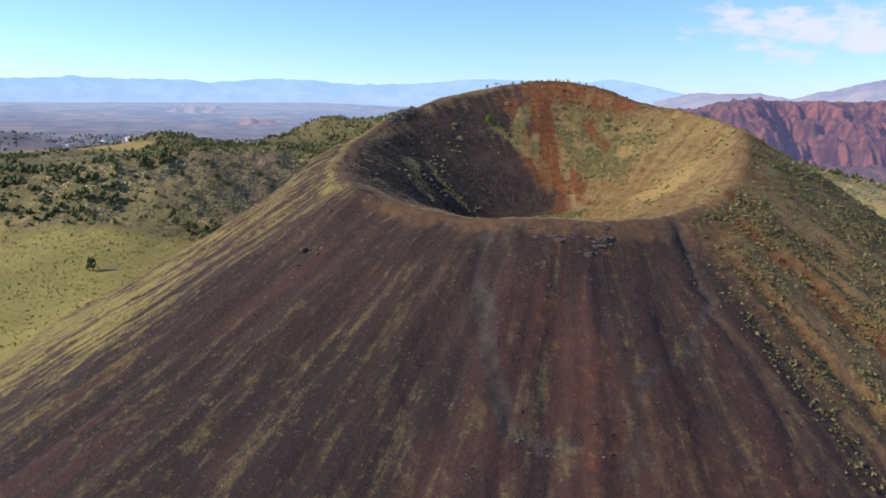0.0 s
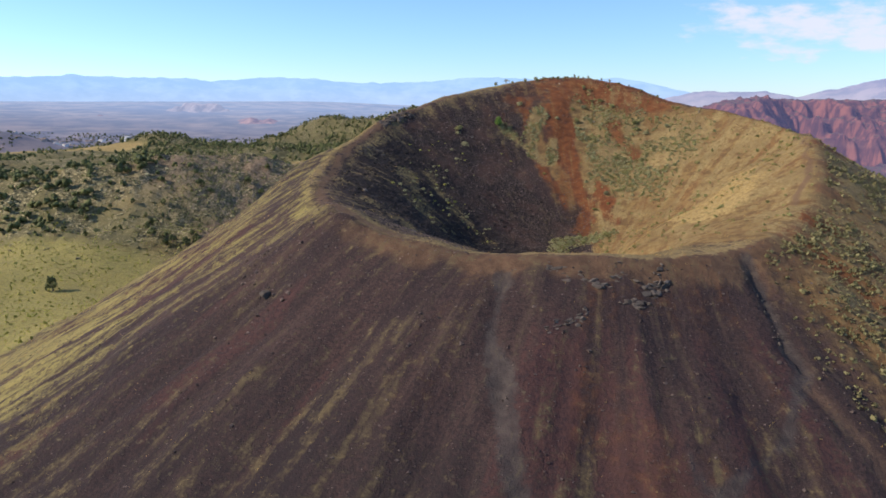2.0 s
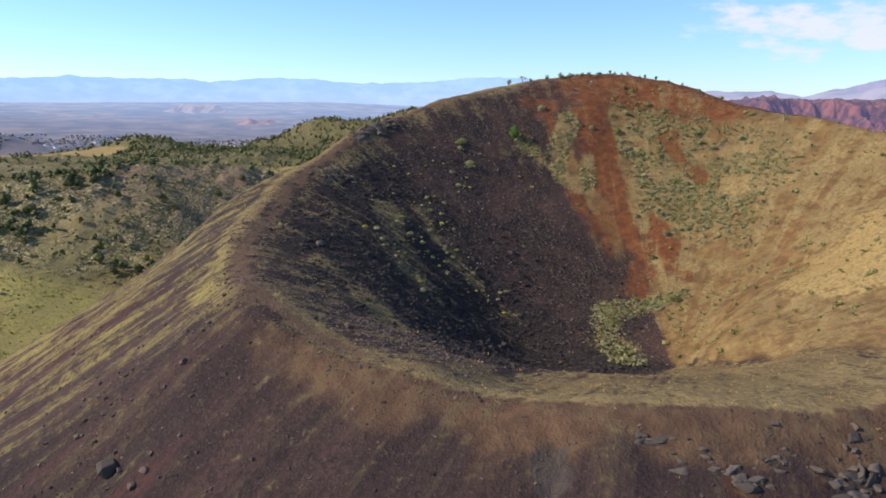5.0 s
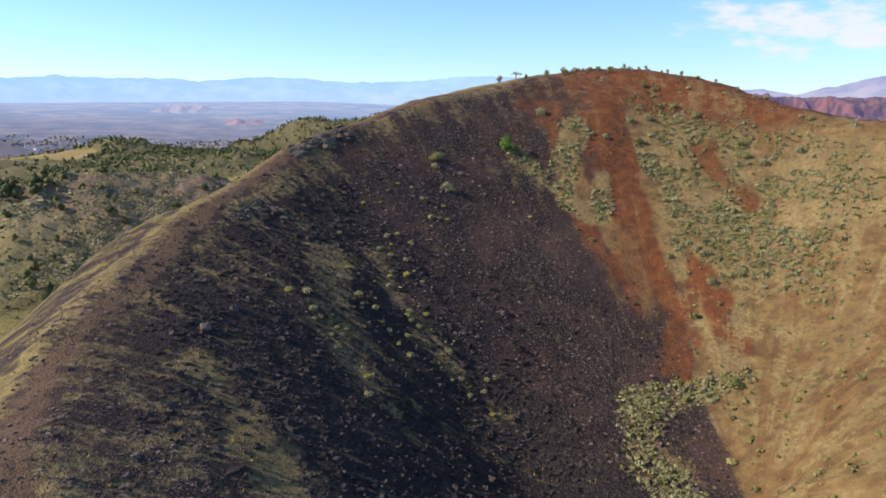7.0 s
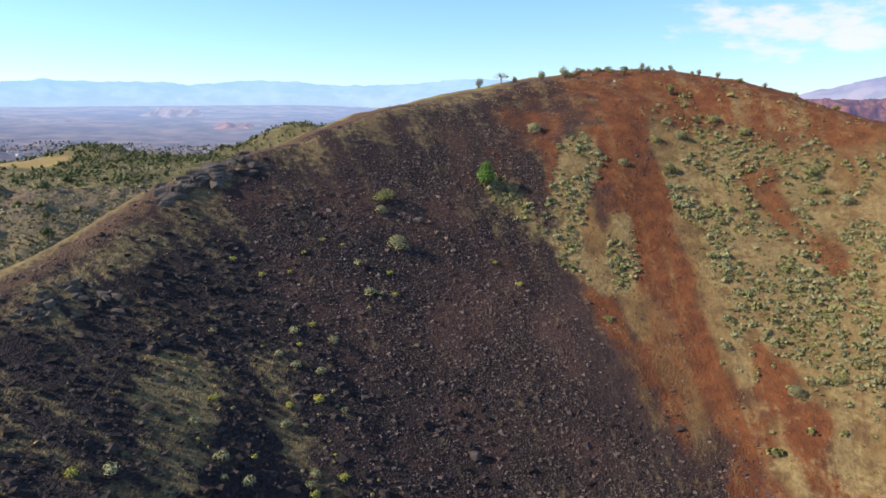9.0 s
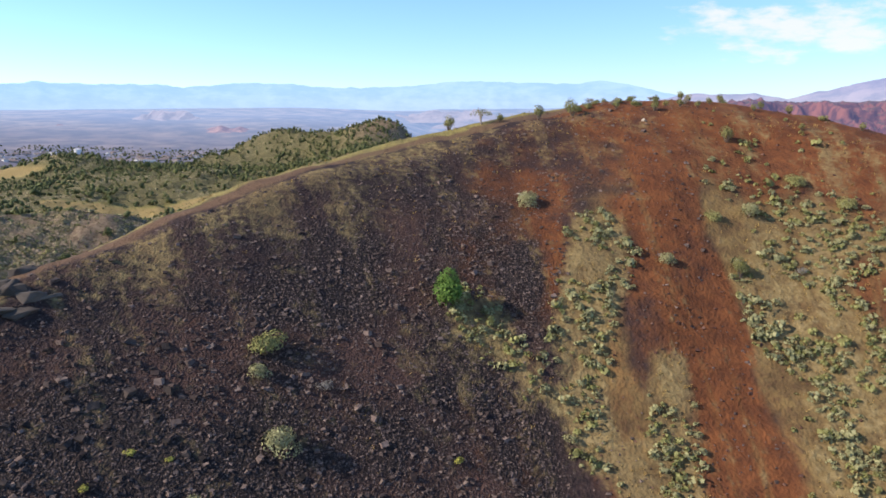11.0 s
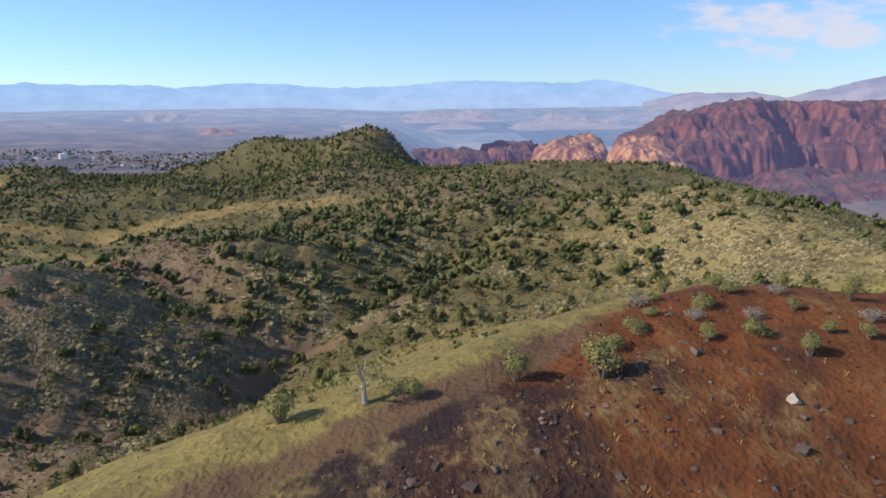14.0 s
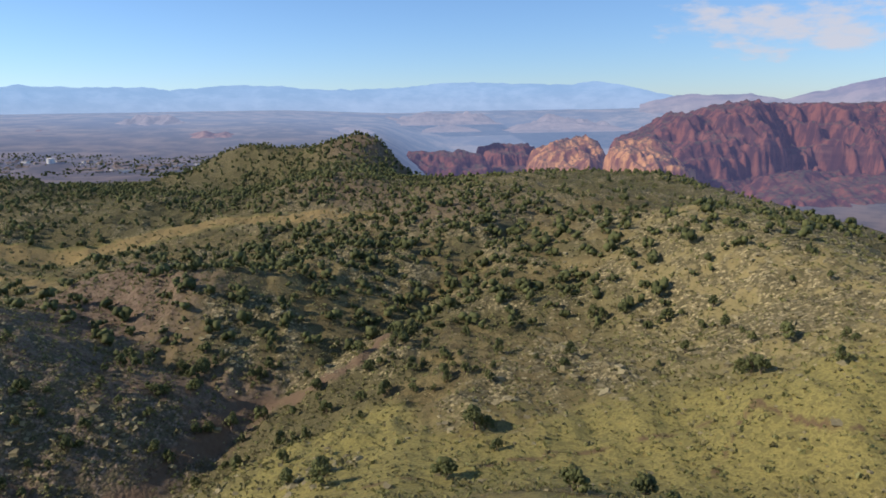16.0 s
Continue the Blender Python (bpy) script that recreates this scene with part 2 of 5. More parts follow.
SAGE_TAIL = [(15.5, 219), (18.5, 217), (22.3, 215.2), (25, 211.5)]
SAGE_FLOOR = [(35.5, 184), (25, 181.5), (23.6, 176), (24.4, 168)]
STRAW_RUN = [(-13.8, 161.6), (-9.7, 156.4), (-7.2, 153.4), (-4.5, 148.5)]
TRENCH = [(43.6, 131.0), (44, 125), (44.2, 117.7), (44.4, 114.5)]
GREY_PATH = [(44.4, 115), (44.2, 113), (40.6, 107.7), (38.8, 104.7), (35, 102.2), (28.5, 97)]
ASH_RUN = [(7.6, 122), (5.8, 114.3), (6.7, 103.1), (7.9, 97.1), (9.2, 91.7), (13.7, 89.8), (17.5, 89.3)]
TAN_RUN = [(27.6, 108.5), (28.1, 102.6), (29.1, 99.4)]
BARE_RUN = [(44.4, 111), (48.3, 105), (49.3, 98.9), (49.5, 93.3), (47.7, 85.6)]
TRAIL_PALE = [(61.5, 119.5), (62.6, 116.5), (63.1, 111.3), (63.9, 105.2), (61.9, 97.4), (62.8, 90)]
WASH = [(-110, 352), (-62, 376), (-40.7, 395.4), (-37.8, 405.6), (-32.5, 415.1), (-29.6, 423), (-28, 432), (-22, 435.6), (-9, 433.5), (4, 438), (9.5, 449), (14, 478)]
CRAGS = [(-33, 453, 9), (-33, 696, 16), (38, 591, 20), (-57, 733, 22), (68, 407, 13), (42, 405, 9), (3, 373, 9), (-68, 398, 10), (-51, 408, 8), (-40, 465, 9), (60, 430, 12)]
TRACK_TURN = [90, 93, 96, 99, 105, 110, 117, 129, 143, 153, 162, 172, 181, 192, 207, 214, 222, 236]
TRACK_FAR = [3.4, 2.6, 1.9, 2.3, 3.0, 2.3, 1.3, 0.9, -0.8, -0.4, -1.6, -2.6, -1.2, 0.0, 0.0, -1.0, -1.3, -1.8]


def lines(stops):
    """Positions of grid lines: (start, spacing) stops in growing order; spacing widens between the stops."""
    out = [stops[0][0]]
    for (a, sa), (b, sb) in zip(stops[:-1], stops[1:]):
        while out[-1] < b - 0.5 * sa:
            f = min(1, max(0, (out[-1] - a) / (b - a)))
            out.append(out[-1] + sa * (sb / sa) ** f)
    return np.array(out)


GRID_X = lines([(-4900, 260), (-1500, 60), (-420, 12), (-240, 3.3), (-75, 1.0), (-20, 0.85), (70, 0.85), (105, 1.3), (230, 3.4), (420, 14), (1500, 70), (4900, 240)])
GRID_Y = lines([(-2500, 400), (0, 14), (72, 1.1), (112, 0.85), (258, 0.85), (275, 1.5), (520, 2.9), (1080, 6), (1700, 30), (3000, 70), (4900, 160)])


# ---- what covers the land ----
def zones(x, y):
    """How much of each cover lies at a place, 0 to 1: a dict of arrays."""
    x, y = np.asarray(x, float), np.asarray(y, float)
    angle, r, rim, high = crater_coords(x, y)
    d, s = r - rim, r / rim
    turn = np.where(angle < -60, angle + 360, angle)
    wob = 7 * fbm(x, y, 14, 3, 51)
    blot = fbm(x, y, 16, 4, 61)
    fine = fbm(x, y, 4, 3, 66)
    streak = fbm(turn * 0.9, r / 45, 2.6, 3, 71)
    wide = fbm(turn * 0.45, r / 90, 4, 3, 76)
    ins = (d < 0).astype(float)
    base = base_land(x, y)
    cone = step(2.0, 9.0, high - 0.56 * np.maximum(d, 0) - base)
    cone = np.where(d < 0, 1.0, cone)
    out = (1 - ins) * cone
    hill = 1 - cone
    # crater wall: black rubble, red chutes, grass
    rubble = ins * step(93, 108, turn + 1.5 * wob) * step(236, 222, turn + wob)
    rubble = np.maximum(rubble, ins * step(78, 86, turn + 0.6 * wob) * step(0.46, 0.32, s + 0.1 * blot) * 0.85 * step(236, 222, turn))
    rubble = rubble * (1 - 0.55 * step(0.82, 0.97, s))
    # inside the crater: black lava, its darkness also standing for the wall's shadow
    black = ins * step(236, 222, turn + wob) * np.maximum(step(122, 150, turn + 2.0 * wob) * step(1.0, 0.9, s + 0.22 * step(190, 212, turn) + 0.05 * blot), 0.3 * step(84, 96, turn) * step(0.62, 0.42, s + 0.15 * blot))
    torn = 1.1 * fine + 0.9 * streak
    chute = ins * step(3.9, 2.3, trace(x, y, CHUTE_MAIN) + torn - 1.0 * step(230, 222, y) + 2.0 * step(213, 206, y)) * (1 - 0.9 * step(1.6, 0.8, trace(x, y, SAGE_MID) + 0.7 * fine))
    chute = np.maximum(chute, ins * step(1.9, 0.7, trace(x, y, CHUTE_SIDE) + 0.9 * torn))
    chute = np.maximum(chute, 0.7 * ins * step(2.6, 0.4, trace(x, y, CHUTE_PATCH) + 1.3 * torn))
    chute = np.maximum(chute, 0.85 * ins * step(2.0, 0.6, trace(x, y, CHUTE_RIGHT) + 1.3 * torn))
    chute = np.maximum(chute, 0.8 * ins * step(0.76, 0.86, s + 0.05 * blot + 0.04 * streak) * step(62, 76, turn + 0.5 * wob) * step(112, 98, turn + wob))
    chute = np.maximum(chute, 0.6 * ins * step(64, 72, turn) * step(100, 92, turn) * step(0.30, 0.36, s) * step(0.52, 0.42, s + 0.04 * streak) * step(-0.1, 0.6, streak + 0.5 * fine))
    strip = ins * step(2.6, 1.3, trace(x, y, SAGE_LEFT) + 0.9 * fine)
    strip = np.maximum(strip, ins * step(1.9, 0.9, trace(x, y, SAGE_MID) + 0.7 * fine))
    strip = np.maximum(strip, ins * step(2.0, 0.8, trace(x, y, SAGE_TAIL) + 0.9 * fine))
    field = ins * step(46, 62, turn + 0.5 * wob) * step(85.5, 82.5, turn + 2.0 * fine) * step(0.42, 0.50, s) * step(0.95, 0.76, s + 0.05 * fine)
    sage = np.maximum(strip, field * (1 - chute))
    sage = np.maximum(sage, ins * step(3.2, 1.6, trace(x, y, SAGE_FLOOR) + fine))
    right = ins * step(87, 80, turn + 0.4 * wob) * step(-62, -50, turn)
    slope_run = fbm(turn * 0.9, r / 30, 1.7, 3, 73)
    grass = right * (0.10 + 0.24 * step(25, -10, turn) + 0.75 * step(-0.35, 0.45, 0.75 * blot + 0.6 * slope_run + 0.55 * fine - 0.05 + 0.25 * step(40, 10, turn)))
    grass = grass * (1 - 0.8 * chute)
    gold = ins * step(9.0, 3.0, along(x, y, 62, 178, 52, 166) + 4 * blot + 2 * fine)
    grass = np.maximum(grass, gold * 0.95)
    grass = np.maximum(grass, np.maximum(0.8 * strip, 0.62 * sage * (1 - chute)))
    grass = np.maximum(grass, ins * step(-5.0, -1.5, d) * step(190, 215, turn))
    grass = np.maximum(grass, ins * step(190, 212, turn) * step(0.66, 0.8, s + 0.06 * fine) * (0.30 + 0.38 * step(-0.4, 0.4, blot + fine)))
    grass = np.maximum(grass, ins * step(226, 240, turn + wob) * (0.7 + 0.28 * step(-0.5, 0.4, blot + 0.5 * streak)))
    dry = ins * step(150, 165, turn) * step(225, 205, turn) * step(0.05, 0.45, streak + 0.35 * fine) * step(0.2, 0.35, s) * 0.48
    dry = np.maximum(dry, 0.95 * ins * step(2.4, 0.7, trace(x, y, STRAW_RUN) + 1.5 * fine - 0.9 * step(158, 150, y)))
    dry = np.maximum(dry, 0.9 * ins * step(2.8, 1.2, np.hypot(x + 9.0, y - 187.6) + 2.2 * fine))
    dry = np.maximum(dry, 0.7 * ins * step(1.7, 0.5, trace(x, y, [(-8.5, 186), (-6, 180), (-3.5, 175)]) + 1.8 * fine))
    dry = np.maximum(dry, 0.6 * ins * step(1.8, 0.5, np.minimum(trace(x, y, [(-3.5, 196), (-1, 187), (4, 181), (9, 176)]), trace(x, y, [(-8, 178), (-3, 171), (2, 166)])) + 1.6 * fine + 0.4 * streak))
    dry = np.maximum(dry, 0.42 * ins * step(186, 200, turn) * step(238, 226, turn) * step(0.72, 0.86, s + 0.06 * fine) * step(-0.5, 0.3, blot + 0.8 * fine))
    dry = np.maximum(dry, ins * step(100, 110, turn) * step(150, 140, turn) * step(0.1, 0.6, 0.6 * blot + 0.8 * fine + 0.3 * slope_run) * step(0.5, 0.8, s) * 0.36)
    dry = np.maximum(dry, ins * step(84, 93, turn + 0.3 * wob) * step(128, 112, turn) * step(0.88, 0.97, s + 0.04 * fine + 0.03 * blot) * 0.3)
    grass = np.maximum(grass, dry)
    # outer slopes
    low = step(12, 55, d)
    comb_left = fbm(turn, r / 9.0, 0.8, 3, 75)
    g_left = step(148, 166, turn + wob) * step(212, 186, turn + 1.5 * wob) * step(0.0, 0.8, 0.85 * low + 0.5 * streak + 0.2 * blot + 0.7 * comb_left - 0.1) * step(4, 14, d)
    comb = fbm(turn, r / 7.0, 1.1, 3, 74)
    g_near = step(204, 216, turn + 0.5 * wob) * step(9, 26, d) * step(0.05, 0.6, 0.75 * comb + 0.35 * slope_run + 0.35 * fine - 0.30 + 0.5 * step(20, 55, d))
    g_near = np.maximum(g_near, 0.6 * step(190, 204, turn) * step(4, 14, d) * step(0.1, 0.6, 0.7 * comb + 0.5 * streak - 0.05 + 0.3 * low))
    g_right = step(-68, -50, angle) * step(62, 30, angle) * step(-0.7, 0.3, 0.8 * streak + 0.4 * blot + 0.5 * fine + 0.2)
    g_back = step(42, 52, angle) * step(150, 132, angle) * step(1.2, 3.4, d + 1.2 * fine - 13.0 * step(92, 82, turn))
    rim_d = d - np.interp(turn, TRACK_TURN, TRACK_FAR)
    g_rim = step(94, 100, turn) * step(216, 200, turn) * step(0.7, 1.3, rim_d + 0.4 * fine) * step(6.5, 3.6, rim_d + 1.6 * fine) * (1 - 0.35 * step(150, 165, turn))
    g_rim = np.maximum(g_rim, (0.55 - 0.1 * step(150, 165, turn)) * step(95, 101, turn) * step(240, 226, turn) * step(-1.0, -1.7, rim_d) * step(-5.5, -2.4, rim_d + 1.4 * fine))
    g_brow = 0.3 * step(196, 212, turn) * step(10, 1.5, d + 1.5 * fine) * step(-0.5, 0.5, blot + fine + 0.3)
    g_crest = 0.32 * step(100, 108, turn) * step(236, 205, turn) * step(-15, -4, d) * step(1.5, 0.4, d) * step(-0.5, 0.4, blot + fine + 0.5 * slope_run)
    g_side = 0.42 * step(140, 156, turn) * step(214, 196, turn) * step(2.5, 5, d) * step(-0.6, 0.5, blot + 0.8 * fine + 0.6 * streak + 0.1)
    grass = np.maximum(grass, out * np.maximum.reduce([g_side, g_left * 0.66, g_near * 0.46, g_right * 0.85, g_back, g_rim, g_crest, g_brow]))
    grass = np.maximum(grass, ins * np.maximum(g_crest, g_rim))
    dome = step(34, 24, np.hypot(x - 42, y - 248) + 3 * blot) * step(99, 93, turn + 0.5 * wob) * step(-13, -5, d + 3 * fine) * step(1.2, -0.6, d + 1.0 * fine - 2.5 - 13.0 * step(92, 82, turn))
    red = np.maximum(chute * (1 - 0.6 * strip), dome)
    red = np.maximum(red, 0.62 * ins * step(82, 87, turn) * step(101, 95, turn + 0.6 * wob) * step(0.36, 0.46, s) * (1 - sage) * step(-0.6, 0.2, blot + 0.7 * streak + 0.2))
    red = np.maximum(red, (1 - grass) * right * 0.45 * step(-0.1, 0.5, 0.8 * streak + 0.6 * blot))
    red = np.maximum(red, rubble * (1 - black) * 0.45 * step(-0.1, 0.5, 0.8 * slope_run + 0.6 * blot))
    red = np.maximum(red, out * step(-75, -58, angle) * step(70, 30, angle) * (0.3 + 0.5 * step(-0.6, 0.5, wide + 0.5 * streak + 0.3 * blot)))
    red = np.maximum(red, out * step(252, 264, turn) * step(295, 285, turn) * step(-0.4, 0.8, 0.6 * streak + 0.4 * blot + 0.2) * 0.3)
    red = np.maximum(red, out * step(222, 250, turn) * step(306, 292, turn) * step(2, 6, d) * step(38, 20, d) * step(-0.5, 0.5, 0.6 * streak + 0.5 * blot) * 0.34)
    black = np.maximum(black, out * step(10, 38, d + 8 * blot) * step(184, 204, turn) * step(268, 245, turn) * 0.7)
    rub_l = out * step(-0.15, 0.3, blot) * step(95, 110, turn) * 0.3
    rubble = np.maximum(rubble * (1 - 0.7 * strip), rub_l)
    red = red * (1 - 0.55 * ins * step(84, 92, turn + 0.5 * wob) * step(-0.5, 0.3, 0.8 * fine + 0.6 * slope_run))
    # the worn track along the rim, and a footpath on the other side
    mid = np.interp(turn, TRACK_TURN, TRACK_FAR)
    track = step(1.15, 0.55, np.abs(d - mid) + 0.25 * fine) * step(90, 94, turn) * step(234, 214, turn)
    path = step(0.9, 0.4, np.abs(d + 1.5 - 1.2 * fbm(angle, r * 0, 9, 2, 82))) * step(-35, -28, angle) * step(24, 16, angle)
    track = np.maximum(track, 0.8 * path)
    track = np.maximum(track, out * 0.85 * step(0.95, 0.35, trace(x, y, TRAIL_PALE) + 0.35 * fine))
    track = np.maximum(track, out * 0.45 * step(1.5, 0.6, trace(x, y, BARE_RUN) + 0.5 * fine))
    ash = out * step(1.7, 0.4, trace(x, y, ASH_RUN) + 0.9 * fine)
    ash = np.maximum(ash, out * step(1.4, 0.5, trace(x, y, TRENCH) + 0.5 * fine) * 0.9)
    ash = np.maximum(ash, 0.7 * out * step(1.1, 0.2, np.abs(turn - 268.5 + 2.2 * fine + 0.03 * d)) * step(6, 14, d) * step(-0.3, 0.3, blot))
    ash = np.maximum(ash, 0.8 * out * step(1.2, 0.4, trace(x, y, GREY_PATH) + 0.5 * fine))
    grass = np.maximum(grass, 0.95 * out * step(0.9, 0.2, trace(x, y, TAN_RUN) + 0.4 * fine))
    grass = grass * (1 - 0.8 * out * step(1.6, 0.8, trace(x, y, BARE_RUN)))
    # hills
    steep = ridged(x, y, 38, 3, 9)
    rock = hill * step(0.05, 0.55, steep + 0.5 * fbm(x, y, 11, 3, 91) - 0.15) * step(330, 360, y + 0.2 * np.abs(x)) * (1 - 0.6 * step(680, 900, y)) * step(1300, 1000, y)
    ridge = 0.4 * np.exp(-(trace(x, y, [(-225, 335), (-175, 330), (-150, 345), (-120, 385)]) / 26) ** 2) + np.exp(-(along(x, y, 190, 290, 128, 425) / 42) ** 2) + np.exp(-(along(x, y, 128, 425, 140, 540) / 45) ** 2)
    rock = np.maximum(rock, hill * np.clip(ridge * 1.1, 0, 1) * step(-0.5, 0.3, fine))
    meadow = np.maximum.reduce([step(330, 300, y + 0.15 * (x + 130)) * step(-40, -80, x), np.exp(-(trace(x, y, [(-238, 648), (-175, 655), (-122, 700)]) / 14) ** 2) * 1.2, np.exp(-(trace(x, y, [(-225, 620), (-165, 580), (-115, 520)]) / 13) ** 2) * 0.8, np.exp(-(along(x, y, -110, 706, -40, 705) / 13) ** 2) * 1.2,
                                np.exp(-(along(x, y, -60, 690, 20, 690) / 13) ** 2), np.exp(-(along(x, y, 0, 372, 120, 360) / 26) ** 2) * 1.2,
                                np.exp(-(along(x, y, -14, 385, 10, 395) / 16) ** 2),
                                np.exp(-(along(x, y, -540, 858, -345, 803) / 17) ** 2) * 1.6])
    grass = np.maximum(grass, hill * np.clip(meadow + 0.35 * blot, 0, 1) * step(-0.5, 0.0, meadow - 0.4))
    rock = rock * (1 - np.clip(grass, 0, 1) * hill)
    brown = hill * np.maximum.reduce([step(-28, -44, x - 0.5 * (y - 395)) * step(470, 420, y) * step(-120, -100, x), np.exp(-(along(x, y, -120, 395, -85, 480) / 45) ** 2),
                                      np.exp(-(along(x, y, -40, 790, 40, 640) / 70) ** 2) * 0.6, np.exp(-(along(x, y, -40, 945, 0, 965) / 40) ** 2) * 0.8])
    wash = step(3.0, 1.3, trace(x, y, WASH) + 1.4 * fine)
    rock = np.maximum(rock, hill * step(1.0, 0.3, np.minimum.reduce([np.hypot(x - cx, (y - cy) * 0.7) / cr for cx, cy, cr in CRAGS]) + 0.5 * fine))
    foot = np.minimum(trace(x, y, [(10, 357), (29, 362.8), (46, 367), (61.6, 369), (80, 372)]), trace(x, y, [(72, 352), (81, 364.5), (87, 369.7), (89.5, 361.6), (94.8, 353.7), (103, 350)]))
    track = np.maximum(track, 0.75 * step(1.0, 0.4, foot + 0.4 * fine))
    scrub = hill * np.maximum(step(-0.3, 0.5, fbm(x, y, 30, 3, 95) + 0.2), step(560, 760, y))
    sand = np.clip(np.maximum(right, ins * step(99, 93, turn + 0.5 * wob) * step(0.30, 0.42, s)) * (1 - 0.8 * chute) + 0.6 * sage * ins + 0.75 * out * step(-75, -58, angle) * step(70, 40, angle), 0, 1)
    band = out * step(-1.5, 0.5, d) * step(6.5, 2.0, d + 1.5 * fine) * step(205, 222, turn) + ins * step(-3.0, -0.5, d + fine) * step(250, 262, turn) * step(-0.6, 0.4, blot + 0.6)
    band = np.maximum(band, (d > -2) * step(222, 240, turn) * step(2.6, 1.2, np.abs(d - 0.6) + 0.5 * fine) * 0.9)
    band = np.maximum(band, out * step(-75, -60, angle) * step(60, 40, angle) * step(8.5, 2.5, d + 2 * fine) * 0.8)
    tint = out * (1 - step(-80, -62, angle) * step(70, 50, angle)) * step(6, 16, d) * step(-0.1, 0.45, 0.8 * wide + 0.6 * slope_run + 0.3 * blot)
    return dict(sand=sand, band=np.clip(band, 0, 1), tint=tint, angle=turn, s=s, d=d, cone=cone, grass=np.clip(grass, 0, 1), red=np.clip(red, 0, 1), rubble=np.clip(rubble, 0, 1), track=track,
                rock=np.clip(rock, 0, 1), scrub=scrub, wash=wash * hill, ash=ash, sage=np.clip(sage, 0, 1), hill=hill, meadow=meadow, right=right, brown=np.clip(brown, 0, 1), black=black, ridge=np.clip(ridge, 0, 1) * hill, gold=np.clip(np.maximum(gold, hill * step(0.3, 0.9, meadow) * step(500, 560, y)), 0, 1))


# ---- materials ----
def material(name):
    m = bpy.data.materials.new(name)
    m.use_nodes = True
    m.node_tree.nodes["Principled BSDF"].inputs["Specular IOR Level"].default_value = 0.15
    return m, m.node_tree.nodes, m.node_tree.links


def put(L, socket, value):
    if isinstance(value, bpy.types.NodeSocket):
        L.new(value, socket)
    elif isinstance(value, tuple):
        socket.default_value = (*value, 1) if len(value) == 3 else value
    else:
        socket.default_value = value


def blend(N, L, fac, a, b, mode="MIX"):
    n = N.new("ShaderNodeMix")
    n.data_type, n.blend_type = "RGBA", mode
    put(L, n.inputs[0], fac), put(L, n.inputs[6], a), put(L, n.inputs[7], b)
    return n.outputs[2]


def calc(N, L, op, a, b=0.0, c=None):
    n = N.new("ShaderNodeMath")
    n.operation = op
    put(L, n.inputs[0], a), put(L, n.inputs[1], b)
    if c is not None:
        put(L, n.inputs[2], c)
    return n.outputs[0]


def ramp(N, L, fac, lo, hi):
    n = N.new("ShaderNodeMapRange")
    n.interpolation_type = "SMOOTHSTEP"
    put(L, n.inputs["Value"], fac), put(L, n.inputs["From Min"], lo), put(L, n.inputs["From Max"], hi)
    return n.outputs["Result"]


def grain(N, L, size, detail=3.0, rough=0.55, vector=None, stretch=None):
    """Noise of that size in metres."""
    if vector is None:
        vector = N.new("ShaderNodeTexCoord").outputs["Object"]
    if stretch:
        mp = N.new("ShaderNodeMapping")
        L.new(vector, mp.inputs["Vector"])
        mp.inputs["Scale"].default_value = stretch
        vector = mp.outputs[0]
    n = N.new("ShaderNodeTexNoise")
    L.new(vector, n.inputs["Vector"])
    n.inputs["Scale"].default_value, n.inputs["Detail"].default_value, n.inputs["Roughness"].default_value = 1.0 / size, detail, rough
    return n.outputs["Fac"]


def relief(N, L, height, strength, distance):
    n = N.new("ShaderNodeBump")
    n.inputs["Strength"].default_value, n.inputs["Distance"].default_value = strength, distance
    L.new(height, n.inputs["Height"])
    L.new(n.outputs[0], N["Principled BSDF"].inputs["Normal"])


